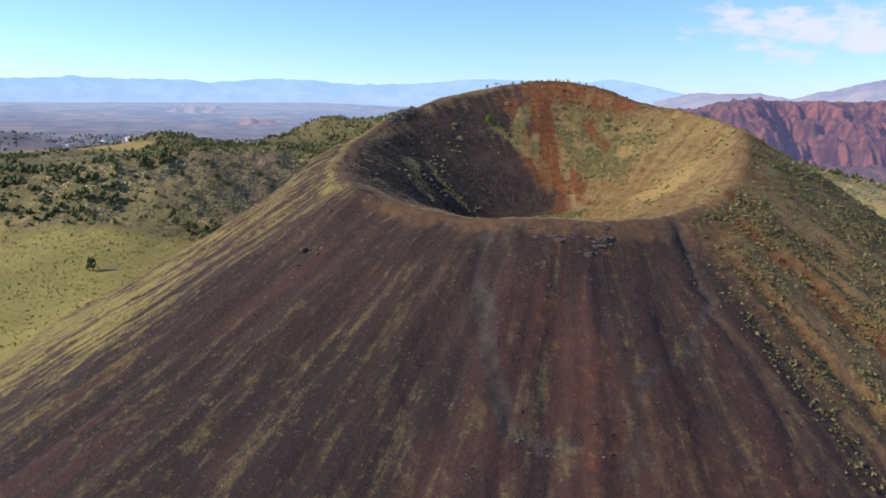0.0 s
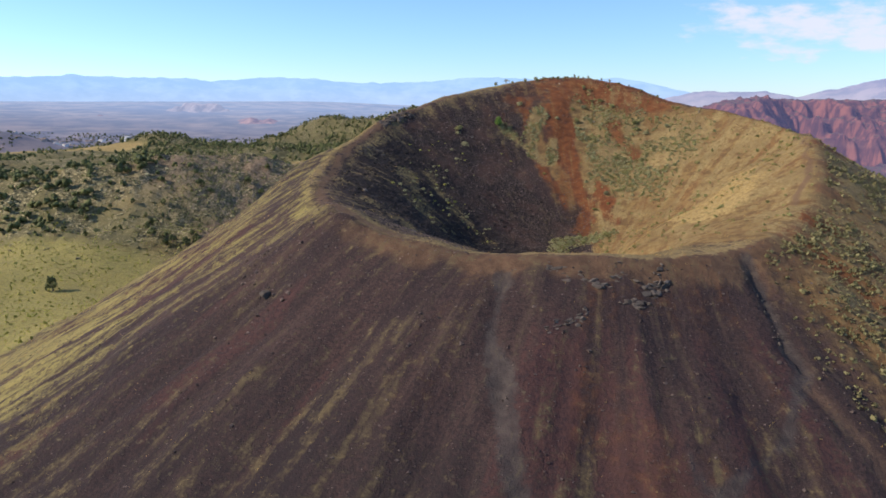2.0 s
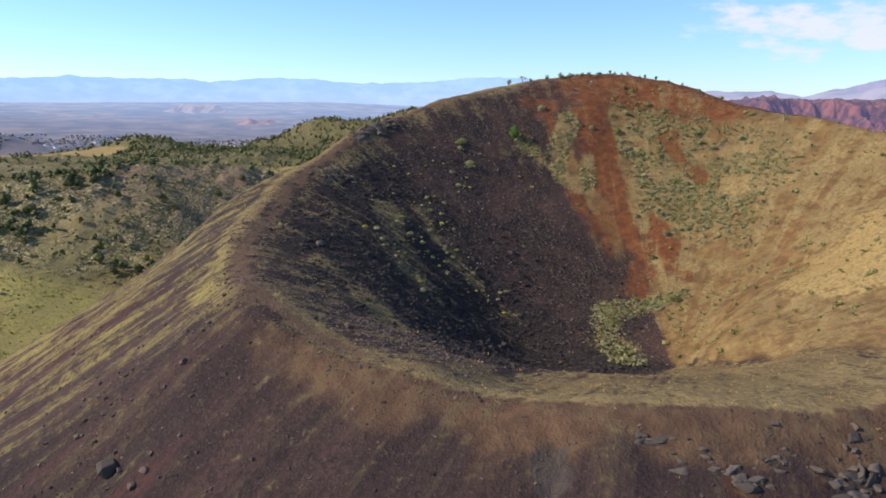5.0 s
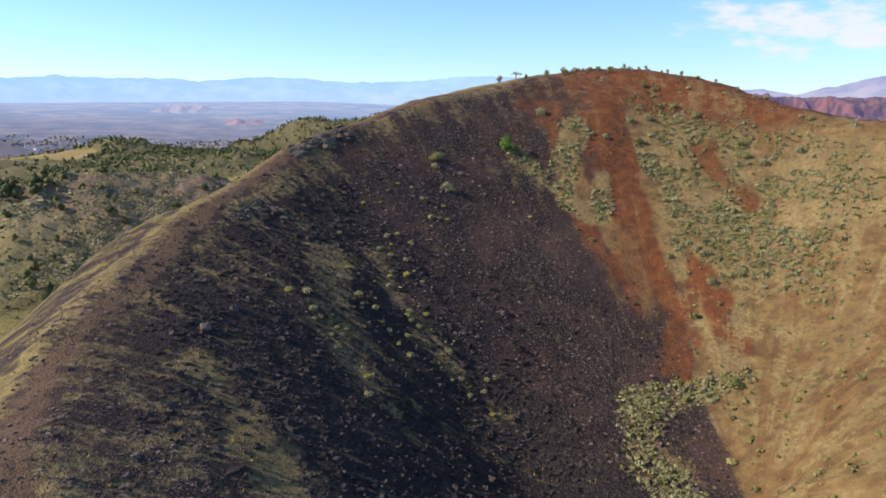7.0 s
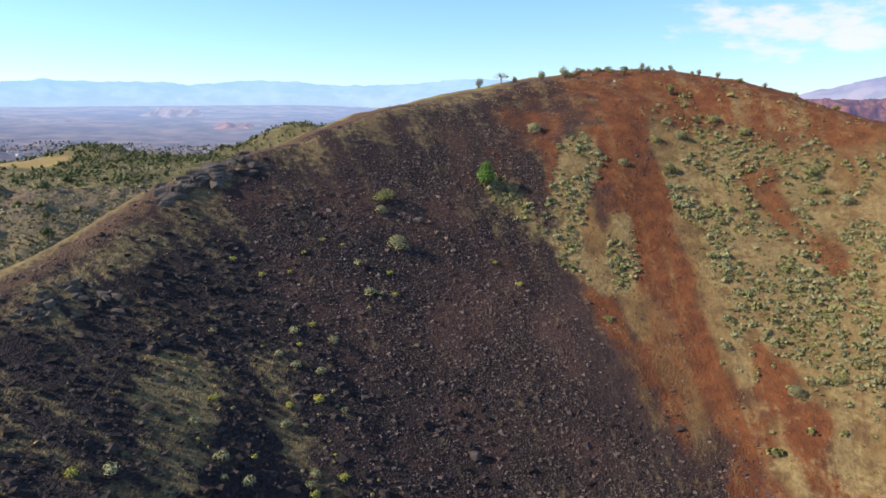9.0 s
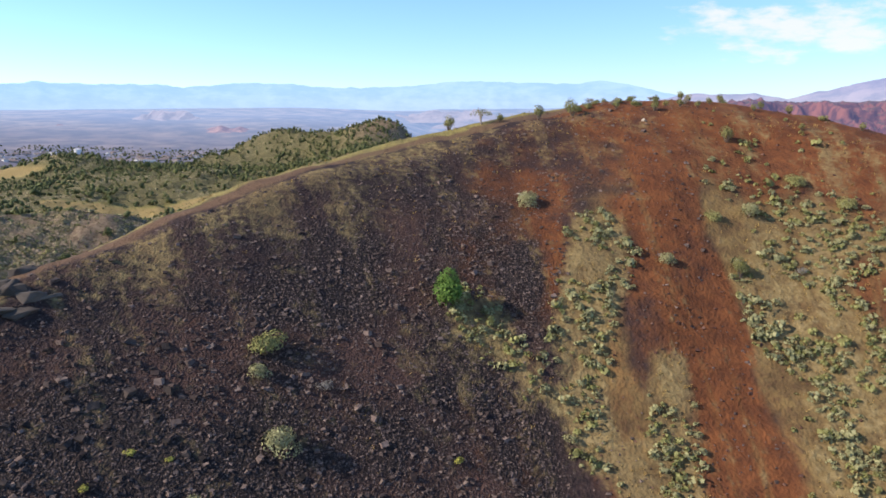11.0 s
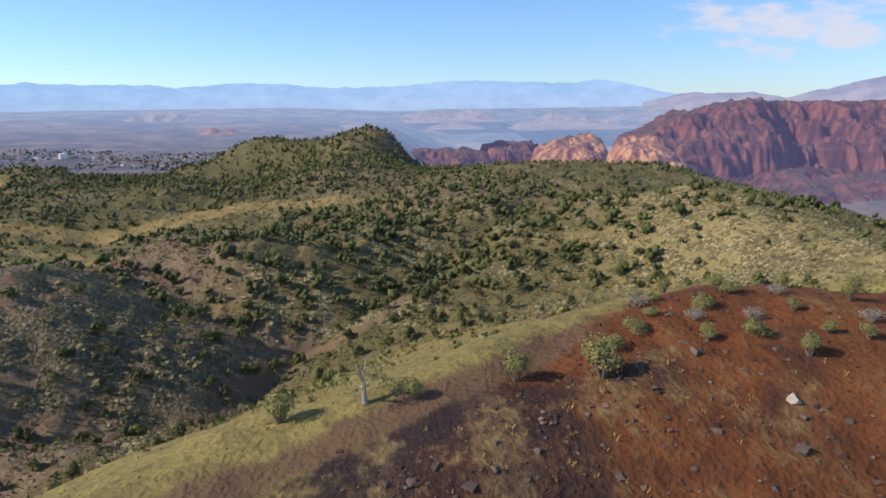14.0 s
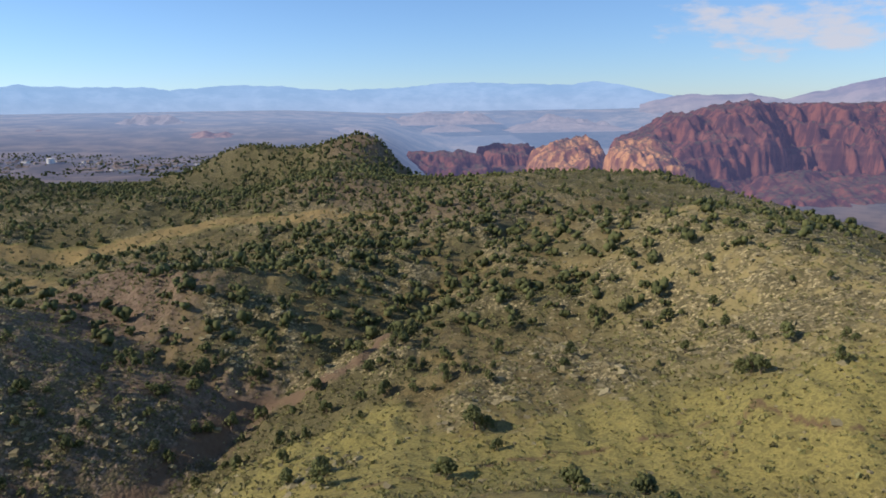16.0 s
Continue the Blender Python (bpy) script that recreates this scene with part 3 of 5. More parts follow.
def ground_material():
    m, N, L = material("desert_ground")
    b = N["Principled BSDF"]
    b.inputs["Roughness"].default_value = 0.95
    cov = {}
    for group, names in (("cover_a", "grass red rubble"), ("cover_b", "rock scrub wash"), ("cover_c", "track ash cone"), ("cover_d", "brown ridge gold"), ("cover_e", "black wall olive"), ("cover_f", "sand band tint")):
        at = N.new("ShaderNodeAttribute")
        at.attribute_name = group
        sp = N.new("ShaderNodeSeparateColor")
        L.new(at.outputs["Color"], sp.inputs[0])
        for k, nm in enumerate(names.split()):
            cov[nm] = sp.outputs[k]
    big, mid, small, tiny = grain(N, L, 7.0), grain(N, L, 1.6), grain(N, L, 0.5), grain(N, L, 0.2, 2.0)

    def edge(name, amount=0.7):
        """A cover's edge, broken up by grain."""
        n = calc(N, L, "MULTIPLY_ADD", calc(N, L, "SUBTRACT", calc(N, L, "ADD", mid, small), 1.0), amount, cov[name])
        return ramp(N, L, n, 0.12, 0.88)

    fall = N.new("ShaderNodeAttribute")
    fall.attribute_name = "fall_line"
    run = grain(N, L, 1.4, 5.0, 0.62, fall.outputs["Vector"])
    runs = grain(N, L, 5.0, 4.0, 0.6, fall.outputs["Vector"])
    dark = ramp(N, L, small, 0.35, 0.7)
    col = blend(N, L, ramp(N, L, runs, 0.34, 0.68), (0.033, 0.022, 0.022), (0.060, 0.036, 0.031))
    col = blend(N, L, calc(N, L, "MULTIPLY", ramp(N, L, run, 0.46, 0.76), 0.4), col, (0.088, 0.064, 0.046))
    col = blend(N, L, calc(N, L, "MULTIPLY", dark, 0.75), col, (0.019, 0.015, 0.016))
    col = blend(N, L, calc(N, L, "MULTIPLY", ramp(N, L, tiny, 0.56, 0.70), 0.35), col, (0.105, 0.078, 0.064))
    col = blend(N, L, calc(N, L, "MULTIPLY", edge("black"), 0.65), col, (0.019, 0.015, 0.017))
    sand = blend(N, L, ramp(N, L, mid, 0.32, 0.68), (0.126, 0.078, 0.034), (0.222, 0.148, 0.057))
    sand = blend(N, L, calc(N, L, "MULTIPLY", ramp(N, L, small, 0.48, 0.72), 0.6), sand, (0.085, 0.046, 0.028))
    sand = blend(N, L, calc(N, L, "MULTIPLY", ramp(N, L, runs, 0.5, 0.66), 0.5), sand, (0.145, 0.066, 0.026))
    col = blend(N, L, calc(N, L, "MULTIPLY", edge("sand", 0.5), 0.9), col, sand)
    brow = blend(N, L, ramp(N, L, mid, 0.3, 0.7), (0.088, 0.052, 0.031), (0.135, 0.080, 0.046))
    col = blend(N, L, calc(N, L, "MULTIPLY", edge("band", 0.5), 0.85), col, brow)
    wine = blend(N, L, ramp(N, L, small, 0.35, 0.7), (0.070, 0.032, 0.028), (0.036, 0.022, 0.024))
    col = blend(N, L, calc(N, L, "MULTIPLY", edge("tint", 0.6), 0.7), col, wine)
    soil = blend(N, L, ramp(N, L, big, 0.35, 0.65), (0.130, 0.102, 0.046), (0.215, 0.172, 0.074))
    soil = blend(N, L, calc(N, L, "MULTIPLY", edge("scrub"), 0.7), soil, (0.106, 0.100, 0.046))
    soil = blend(N, L, calc(N, L, "MULTIPLY", ramp(N, L, small, 0.5, 0.7), 0.5), soil, (0.06, 0.052, 0.030))
    soil = blend(N, L, calc(N, L, "MULTIPLY", ramp(N, L, mid, 0.52, 0.60), 0.6), soil, (0.045, 0.042, 0.022))
    soil = blend(N, L, calc(N, L, "MULTIPLY", ramp(N, L, small, 0.36, 0.30), 0.8), soil, (0.42, 0.36, 0.20))
    earth = blend(N, L, ramp(N, L, mid, 0.35, 0.65), (0.145, 0.102, 0.066), (0.245, 0.180, 0.120))
    earth = blend(N, L, calc(N, L, "MULTIPLY", ramp(N, L, small, 0.48, 0.68), 0.6), earth, (0.040, 0.030, 0.023))
    soil = blend(N, L, edge("brown"), soil, earth)
    soil = blend(N, L, calc(N, L, "MULTIPLY", edge("ridge"), 0.6), soil, blend(N, L, small, (0.22, 0.180, 0.075), (0.48, 0.395, 0.175)))
    col = blend(N, L, cov["cone"], soil, col)
    stone = blend(N, L, ramp(N, L, mid, 0.35, 0.65), (0.29, 0.240, 0.125), (0.54, 0.455, 0.240))
    stone = blend(N, L, ramp(N, L, small, 0.52, 0.72), stone, (0.13, 0.12, 0.095))
    stone = blend(N, L, edge("brown"), stone, blend(N, L, ramp(N, L, small, 0.4, 0.66), (0.36, 0.275, 0.185), (0.115, 0.086, 0.062)))
    blocks = N.new("ShaderNodeTexVoronoi")
    blocks.inputs["Scale"].default_value = 0.95
    cells = N.new("ShaderNodeTexVoronoi")
    warp = N.new("ShaderNodeVectorMath")
    warp.operation = "MULTIPLY_ADD"
    L.new(N.new("ShaderNodeTexCoord").outputs["Object"], warp.inputs[2])
    bend = N.new("ShaderNodeCombineXYZ")
    L.new(mid, bend.inputs[0]), L.new(small, bend.inputs[1]), L.new(mid, bend.inputs[2])
    L.new(bend.outputs[0], warp.inputs[0])
    warp.inputs[1].default_value = (1.5, 1.1, 1.5)
    L.new(warp.outputs[0], cells.inputs["Vector"])
    L.new(warp.outputs[0], blocks.inputs["Vector"])
    facet = N.new("ShaderNodeSeparateColor")
    L.new(blocks.outputs["Color"], facet.inputs[0])
    stone = blend(N, L, ramp(N, L, facet.outputs[0], 0.45, 0.62), (0.135, 0.118, 0.062), stone)
    # shadowed gaps between the rocks, painted into the stone colour
    stone = blend(N, L, calc(N, L, "MULTIPLY", ramp(N, L, blocks.outputs["Distance"], 0.34, 0.62), 0.6), stone, (0.075, 0.066, 0.036))
    col = blend(N, L, calc(N, L, "MULTIPLY", edge("rock", 1.1), 0.85), col, stone)
    cells.inputs["Scale"].default_value = 6.5
    shade = N.new("ShaderNodeSeparateColor")
    L.new(cells.outputs["Color"], shade.inputs[0])
    rubble = blend(N, L, shade.outputs[0], (0.032, 0.023, 0.022), (0.190, 0.138, 0.116))
    # shade between rubble stones, put in as near-black colour
    rubble = blend(N, L, calc(N, L, "MULTIPLY", ramp(N, L, cells.outputs["Distance"], 0.22, 0.5), 0.92), rubble, (0.015, 0.012, 0.012))
    rubble = blend(N, L, calc(N, L, "MULTIPLY", ramp(N, L, big, 0.45, 0.65), 0.65), rubble, (0.092, 0.050, 0.039))
    # within the crater this tone is lava plus painted shadow
    rubble = blend(N, L, calc(N, L, "MULTIPLY", edge("black"), 0.92), rubble, blend(N, L, shade.outputs[1], (0.014, 0.012, 0.013), (0.050, 0.040, 0.037)))
    col = blend(N, L, edge("rubble", 0.6), col, rubble)
    red = blend(N, L, ramp(N, L, mid, 0.3, 0.7), (0.108, 0.039, 0.017), (0.170, 0.063, 0.024))
    red = blend(N, L, calc(N, L, "MULTIPLY", ramp(N, L, small, 0.45, 0.75), 0.55), red, (0.066, 0.031, 0.018))
    red = blend(N, L, calc(N, L, "MULTIPLY", ramp(N, L, run, 0.5, 0.72), 0.6), red, (0.150, 0.074, 0.026))
    col = blend(N, L, edge("red", 0.6), col, red)
    ash = blend(N, L, ramp(N, L, mid, 0.35, 0.65), (0.040, 0.034, 0.033), (0.066, 0.055, 0.049))
    col = blend(N, L, calc(N, L, "MULTIPLY", edge("ash"), 0.8), col, ash)
    grass = blend(N, L, ramp(N, L, small, 0.3, 0.7), (0.180, 0.135, 0.060), (0.305, 0.230, 0.104))
    grass = blend(N, L, calc(N, L, "MULTIPLY", ramp(N, L, big, 0.42, 0.62), 0.6), grass, (0.155, 0.112, 0.052))
    grass = blend(N, L, calc(N, L, "MULTIPLY", ramp(N, L, run, 0.5, 0.68), 0.45), grass, (0.130, 0.085, 0.045))
    grass = blend(N, L, calc(N, L, "MULTIPLY", calc(N, L, "SUBTRACT", 1.0, cov["wall"]), 0.85), grass, (0.092, 0.071, 0.040))
    grass = blend(N, L, calc(N, L, "MULTIPLY", ramp(N, L, tiny, 0.5, 0.75), 0.6), grass, (0.085, 0.060, 0.030))
    green = blend(N, L, ramp(N, L, mid, 0.3, 0.7), (0.215, 0.190, 0.060), (0.40, 0.345, 0.105))
    green = blend(N, L, calc(N, L, "MULTIPLY", ramp(N, L, small, 0.5, 0.75), 0.7), green, (0.085, 0.074, 0.034))
    green = blend(N, L, calc(N, L, "MULTIPLY", ramp(N, L, mid, 0.50, 0.60), 0.6), green, (0.085, 0.080, 0.034))
    grass = blend(N, L, calc(N, L, "MULTIPLY_ADD", cov["cone"], 0.85, 0.15), green, grass)
    grass = blend(N, L, calc(N, L, "MULTIPLY", cov["olive"], 0.75), grass, green)
    grass = blend(N, L, edge("gold"), grass, blend(N, L, ramp(N, L, small, 0.3, 0.7), (0.235, 0.172, 0.072), (0.37, 0.272, 0.112)))
    torn = calc(N, L, "MULTIPLY_ADD", calc(N, L, "SUBTRACT", calc(N, L, "ADD", calc(N, L, "ADD", mid, small), calc(N, L, "MULTIPLY", run, calc(N, L, "MULTIPLY", cov["cone"], 1.6))), calc(N, L, "MULTIPLY_ADD", cov["cone"], 0.8, 1.0)), 1.25, cov["grass"])
    col = blend(N, L, calc(N, L, "MULTIPLY", ramp(N, L, torn, 0.12, 0.92), 0.84), col, grass)
    col = blend(N, L, calc(N, L, "MULTIPLY", edge("wash", 0.4), 0.9), col, blend(N, L, mid, (0.135, 0.088, 0.055), (0.20, 0.14, 0.088)))
    col = blend(N, L, calc(N, L, "MULTIPLY", edge("track", 0.5), 0.9), col, blend(N, L, mid, (0.098, 0.060, 0.037), (0.150, 0.094, 0.058)))
    L.new(col, b.inputs["Base Color"])
    height = calc(N, L, "ADD", calc(N, L, "MULTIPLY", mid, 0.9), calc(N, L, "ADD", calc(N, L, "MULTIPLY", small, 0.45), calc(N, L, "MULTIPLY", tiny, 0.25)))
    pebbles = calc(N, L, "MULTIPLY", calc(N, L, "SUBTRACT", 0.5, cells.outputs["Distance"]), calc(N, L, "MULTIPLY", cov["rubble"], 0.5))
    bosses = calc(N, L, "MULTIPLY", calc(N, L, "SUBTRACT", 0.6, blocks.outputs["Distance"]), calc(N, L, "MULTIPLY", cov["rock"], 1.6))
    relief(N, L, calc(N, L, "ADD", calc(N, L, "ADD", height, pebbles), bosses), 0.7, 0.42)
    return m


def haze_material(name, light, dark, glow, strength, size, foot=None):
    """Far land as backdrop; the haze of kilometres of air is painted in as glow."""
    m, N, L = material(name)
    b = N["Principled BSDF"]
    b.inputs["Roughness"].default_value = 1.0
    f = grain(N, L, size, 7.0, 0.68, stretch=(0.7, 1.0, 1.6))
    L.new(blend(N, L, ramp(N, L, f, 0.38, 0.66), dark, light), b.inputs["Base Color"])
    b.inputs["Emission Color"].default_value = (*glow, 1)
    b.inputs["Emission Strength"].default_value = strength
    # haze colour painted differently towards the foot of the slopes
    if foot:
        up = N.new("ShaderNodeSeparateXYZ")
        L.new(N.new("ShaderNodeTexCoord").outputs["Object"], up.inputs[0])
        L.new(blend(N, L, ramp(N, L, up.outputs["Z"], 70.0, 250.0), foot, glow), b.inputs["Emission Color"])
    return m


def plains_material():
    """The plain beyond the hills; haze is painted into its colour and glow, stronger with y."""
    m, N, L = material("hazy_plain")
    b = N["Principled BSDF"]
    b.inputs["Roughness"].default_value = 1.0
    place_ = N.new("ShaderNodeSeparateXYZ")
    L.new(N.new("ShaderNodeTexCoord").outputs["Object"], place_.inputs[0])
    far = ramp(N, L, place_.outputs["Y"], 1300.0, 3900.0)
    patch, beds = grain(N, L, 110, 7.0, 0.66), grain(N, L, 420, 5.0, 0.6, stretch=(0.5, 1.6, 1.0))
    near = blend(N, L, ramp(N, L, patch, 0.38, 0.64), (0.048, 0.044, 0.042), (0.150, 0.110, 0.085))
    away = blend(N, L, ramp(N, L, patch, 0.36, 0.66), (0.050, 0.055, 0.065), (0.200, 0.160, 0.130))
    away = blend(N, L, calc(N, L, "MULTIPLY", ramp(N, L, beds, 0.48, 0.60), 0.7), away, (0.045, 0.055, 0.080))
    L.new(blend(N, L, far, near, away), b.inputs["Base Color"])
    # blue emission in place of the air's haze, rising with distance
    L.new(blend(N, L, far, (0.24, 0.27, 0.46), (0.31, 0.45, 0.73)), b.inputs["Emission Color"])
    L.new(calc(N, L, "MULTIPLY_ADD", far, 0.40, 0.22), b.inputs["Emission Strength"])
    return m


def leaf_material(name, dark, light, rough=0.7):
    m, N, L = material(name)
    b = N["Principled BSDF"]
    b.inputs["Roughness"].default_value = rough
    geo = N.new("ShaderNodeNewGeometry").outputs["Random Per Island"]
    ob = N.new("ShaderNodeObjectInfo").outputs["Random"]
    f = calc(N, L, "ADD", calc(N, L, "MULTIPLY", geo, 0.75), calc(N, L, "MULTIPLY", ob, 0.25))
    L.new(blend(N, L, f, dark, light), b.inputs["Base Color"])
    return m


def stone_material(name, dark, light, size):
    m, N, L = material(name)
    b = N["Principled BSDF"]
    b.inputs["Roughness"].default_value = 0.9
    geo = N.new("ShaderNodeNewGeometry").outputs["Random Per Island"]
    f = grain(N, L, size)
    col = blend(N, L, geo, dark, light)
    col = blend(N, L, calc(N, L, "MULTIPLY", ramp(N, L, f, 0.4, 0.7), 0.5), col, dark)
    L.new(col, b.inputs["Base Color"])
    relief(N, L, f, 0.6, size * 0.3)
    return m


def cliff_material(name, low, high, pale):
    m, N, L = material(name)
    b = N["Principled BSDF"]
    b.inputs["Roughness"].default_value = 0.95
    up = grain(N, L, 26, 4.0, 0.6, stretch=(1.0, 1.0, 0.12))
    beds = grain(N, L, 30, 3.0, 0.55, stretch=(0.06, 0.06, 1.0))
    spots = grain(N, L, 60, 4.0)
    col = blend(N, L, ramp(N, L, up, 0.38, 0.62), low, high)
    col = blend(N, L, calc(N, L, "MULTIPLY", ramp(N, L, beds, 0.5, 0.7), 0.3), col, pale)
    stains = grain(N, L, 48, 5.0, 0.65, stretch=(1.0, 1.0, 0.10))
    col = blend(N, L, calc(N, L, "MULTIPLY", ramp(N, L, stains, 0.50, 0.60), 0.75), col, low)
    col = blend(N, L, calc(N, L, "MULTIPLY", ramp(N, L, spots, 0.5, 0.7), 0.5), col, low)
    flat = N.new("ShaderNodeSeparateXYZ")
    L.new(N.new("ShaderNodeNewGeometry").outputs["Normal"], flat.inputs[0])
    shrubs = calc(N, L, "MULTIPLY", ramp(N, L, flat.outputs["Z"], 0.80, 0.93), ramp(N, L, grain(N, L, 14, 4.0), 0.42, 0.56))
    col = blend(N, L, calc(N, L, "MULTIPLY", shrubs, 0.75), col, (0.075, 0.070, 0.050))
    L.new(col, b.inputs["Base Color"])
    relief(N, L, calc(N, L, "ADD", up, beds), 0.7, 5.0)
    # haze before the cliffs, added as a faint blue-violet glow of the rock
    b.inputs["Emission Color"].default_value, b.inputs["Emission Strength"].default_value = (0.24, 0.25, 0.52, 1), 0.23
    return m


def plain_material(name, colour, size, vary=0.25, rough=0.85):
    m, N, L = material(name)
    b = N["Principled BSDF"]
    b.inputs["Roughness"].default_value = rough
    L.new(blend(N, L, grain(N, L, size), tuple(c * (1 - vary) for c in colour), tuple(min(1, c * (1 + vary)) for c in colour)), b.inputs["Base Color"])
    return m


GROUND = ground_material()
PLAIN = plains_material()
FAR_RANGE = haze_material("far_range", (0.09, 0.10, 0.12), (0.02, 0.03, 0.05), (0.33, 0.55, 0.86), 0.94, 160, (0.39, 0.55, 0.80))
NEAR_RANGE = haze_material("near_range", (0.16, 0.13, 0.13), (0.06, 0.06, 0.08), (0.34, 0.41, 0.70), 0.60, 120, (0.42, 0.49, 0.70))
JUNIPER = leaf_material("juniper_foliage", (0.044, 0.053, 0.020), (0.138, 0.150, 0.055))
GREEN = leaf_material("fresh_foliage", (0.045, 0.10, 0.018), (0.16, 0.26, 0.055))
OLIVE = leaf_material("olive_foliage", (0.13, 0.135, 0.045), (0.28, 0.27, 0.105))
BRUSH = leaf_material("brush_foliage", (0.105, 0.096, 0.044), (0.24, 0.215, 0.10))
SAGE = leaf_material("sage_foliage", (0.165, 0.165, 0.080), (0.355, 0.340, 0.172))
YELLOW = leaf_material("rabbitbrush_foliage", (0.19, 0.19, 0.04), (0.42, 0.40, 0.09))
STRAW = leaf_material("dry_grass_blades", (0.25, 0.165, 0.052), (0.46, 0.315, 0.105))
GREY = leaf_material("bare_twigs", (0.15, 0.135, 0.115), (0.30, 0.275, 0.235))
BARK = plain_material("bark", (0.16, 0.12, 0.09), 0.2)
PALE_WOOD = plain_material("bleached_wood", (0.33, 0.29, 0.25), 0.15)
LAVA = stone_material("lava_stone", (0.042, 0.030, 0.027), (0.195, 0.145, 0.122), 0.3)
REDSTONE = stone_material("red_cinder_stone", (0.062, 0.030, 0.023), (0.18, 0.100, 0.072), 0.3)
TAN_STONE = stone_material("tan_sandstone", (0.15, 0.130, 0.075), (0.37, 0.32, 0.175), 0.6)
# dark lava, toned down further for the shadowed wall
BLACK_LAVA = stone_material("black_lava_stone", (0.013, 0.011, 0.011), (0.080, 0.063, 0.056), 0.3)
LEDGE = stone_material("lava_ledge_rock", (0.048, 0.040, 0.035), (0.125, 0.104, 0.086), 0.25)
SLOPE_STONE = stone_material("dark_slope_stone", (0.035, 0.026, 0.024), (0.13, 0.098, 0.082), 0.3)
GREY_STONE = stone_material("grey_lava", (0.07, 0.058, 0.050), (0.16, 0.135, 0.115), 0.3)
PALE_STONE = stone_material("pale_stone", (0.27, 0.23, 0.18), (0.40, 0.355, 0.29), 0.3)
CLIFF = cliff_material("hazed_red_sandstone", (0.045, 0.022, 0.026), (0.170, 0.068, 0.050), (0.20, 0.110, 0.085))
GOLD_CLIFF = cliff_material("hazed_golden_sandstone", (0.13, 0.056, 0.040), (0.46, 0.240, 0.105), (0.44, 0.27, 0.14))
PINK_CLIFF = haze_material("far_red_rock", (0.26, 0.17, 0.14), (0.11, 0.08, 0.085), (0.36, 0.36, 0.58), 0.40, 40)
HOUSE_WALL = plain_material("stucco", (0.28, 0.26, 0.25), 3.0)
HOUSE_ROOF = plain_material("roof_tile", (0.22, 0.17, 0.15), 2.0)
WHITE_PAINT = plain_material("white_paint", (0.62, 0.61, 0.59), 2.0, 0.05)


# ---- mesh tools ----
def mesh_of(name, V, F, mats, smooth=False, index=None):
    """A mesh from arrays: vertices (n, 3) and faces (m, 3 or 4)."""
    V, F = np.asarray(V, np.float32), np.asarray(F, np.int32)
    k = F.shape[1]
    me = bpy.data.meshes.new(name)
    me.vertices.add(len(V))
    me.vertices.foreach_set("co", V.ravel())
    me.loops.add(F.size)
    me.loops.foreach_set("vertex_index", F.ravel())
    me.polygons.add(len(F))
    me.polygons.foreach_set("loop_start", np.arange(0, F.size, k, dtype=np.int32))
    me.polygons.foreach_set("use_smooth", np.full(len(F), smooth))
    for mat in mats:
        me.materials.append(mat)
    if index is not None:
        me.polygons.foreach_set("material_index", np.asarray(index, np.int32))
    me.update(calc_edges=True)
    return me


def sheet(X, Y, Z):
    """Vertices and quads of a grid."""
    ny, nx = X.shape
    idx = np.arange(nx * ny).reshape(ny, nx)
    quads = np.stack([idx[:-1, :-1], idx[:-1, 1:], idx[1:, 1:], idx[1:, :-1]], -1).reshape(-1, 4)
    return np.stack([X, Y, Z], -1).reshape(-1, 3), quads


def cover(me, name, *values):
    at = me.color_attributes.new(name, "FLOAT_COLOR", "POINT")
    data = np.ones((len(me.vertices), 4), np.float32)
    for k, v in enumerate(values):
        data[:, k] = v.ravel()
    at.data.foreach_set("color", data.ravel())


def part(name, me, parent, label=""):
    ob = new(name, me)
    ob.parent = parent
    if label:
        ob["label"] = label
    return ob


# ---- ground ----
def build_ground():
    X, Y = np.meshgrid(GRID_X, GRID_Y)
    V, F = sheet(X, Y, land(X, Y))
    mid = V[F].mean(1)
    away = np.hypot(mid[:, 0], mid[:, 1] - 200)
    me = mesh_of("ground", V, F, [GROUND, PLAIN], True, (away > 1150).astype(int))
    c = zones(X, Y)
    side = np.where(c["angle"] > 180, c["angle"] - 360, c["angle"])
    cover(me, "cover_a", c["grass"], c["red"], c["rubble"])
    cover(me, "cover_b", c["rock"], c["scrub"], c["wash"])
    cover(me, "cover_c", c["track"], c["ash"], c["cone"])
    cover(me, "cover_d", c["brown"], c["ridge"], c["gold"])
    cover(me, "cover_e", c["black"], np.maximum.reduce([np.clip(1 - c["d"], 0, 1), step(40, 50, c["angle"]) * step(212, 190, c["angle"]), 0.6 * step(-75, -58, side) * step(62, 45, side)]), step(40, 50, c["angle"]) * step(215, 195, c["angle"]) * step(0.5, 3, c["d"]))
    cover(me, "cover_f", c["sand"], c["band"], c["tint"])
    th = np.radians(c["angle"])
    fall = me.attributes.new("fall_line", "FLOAT_VECTOR", "POINT")
    fall.data.foreach_set("vector", np.stack([60 * np.cos(th), 60 * np.sin(th), 0.10 * np.hypot(X - BOTTOM[0], Y - BOTTOM[1])], -1).astype(np.float32).ravel())
    return tagged(new("ground", me), "cinder cone with crater amid scrubby desert hills", "ground", kind="structure")


ground = build_ground()


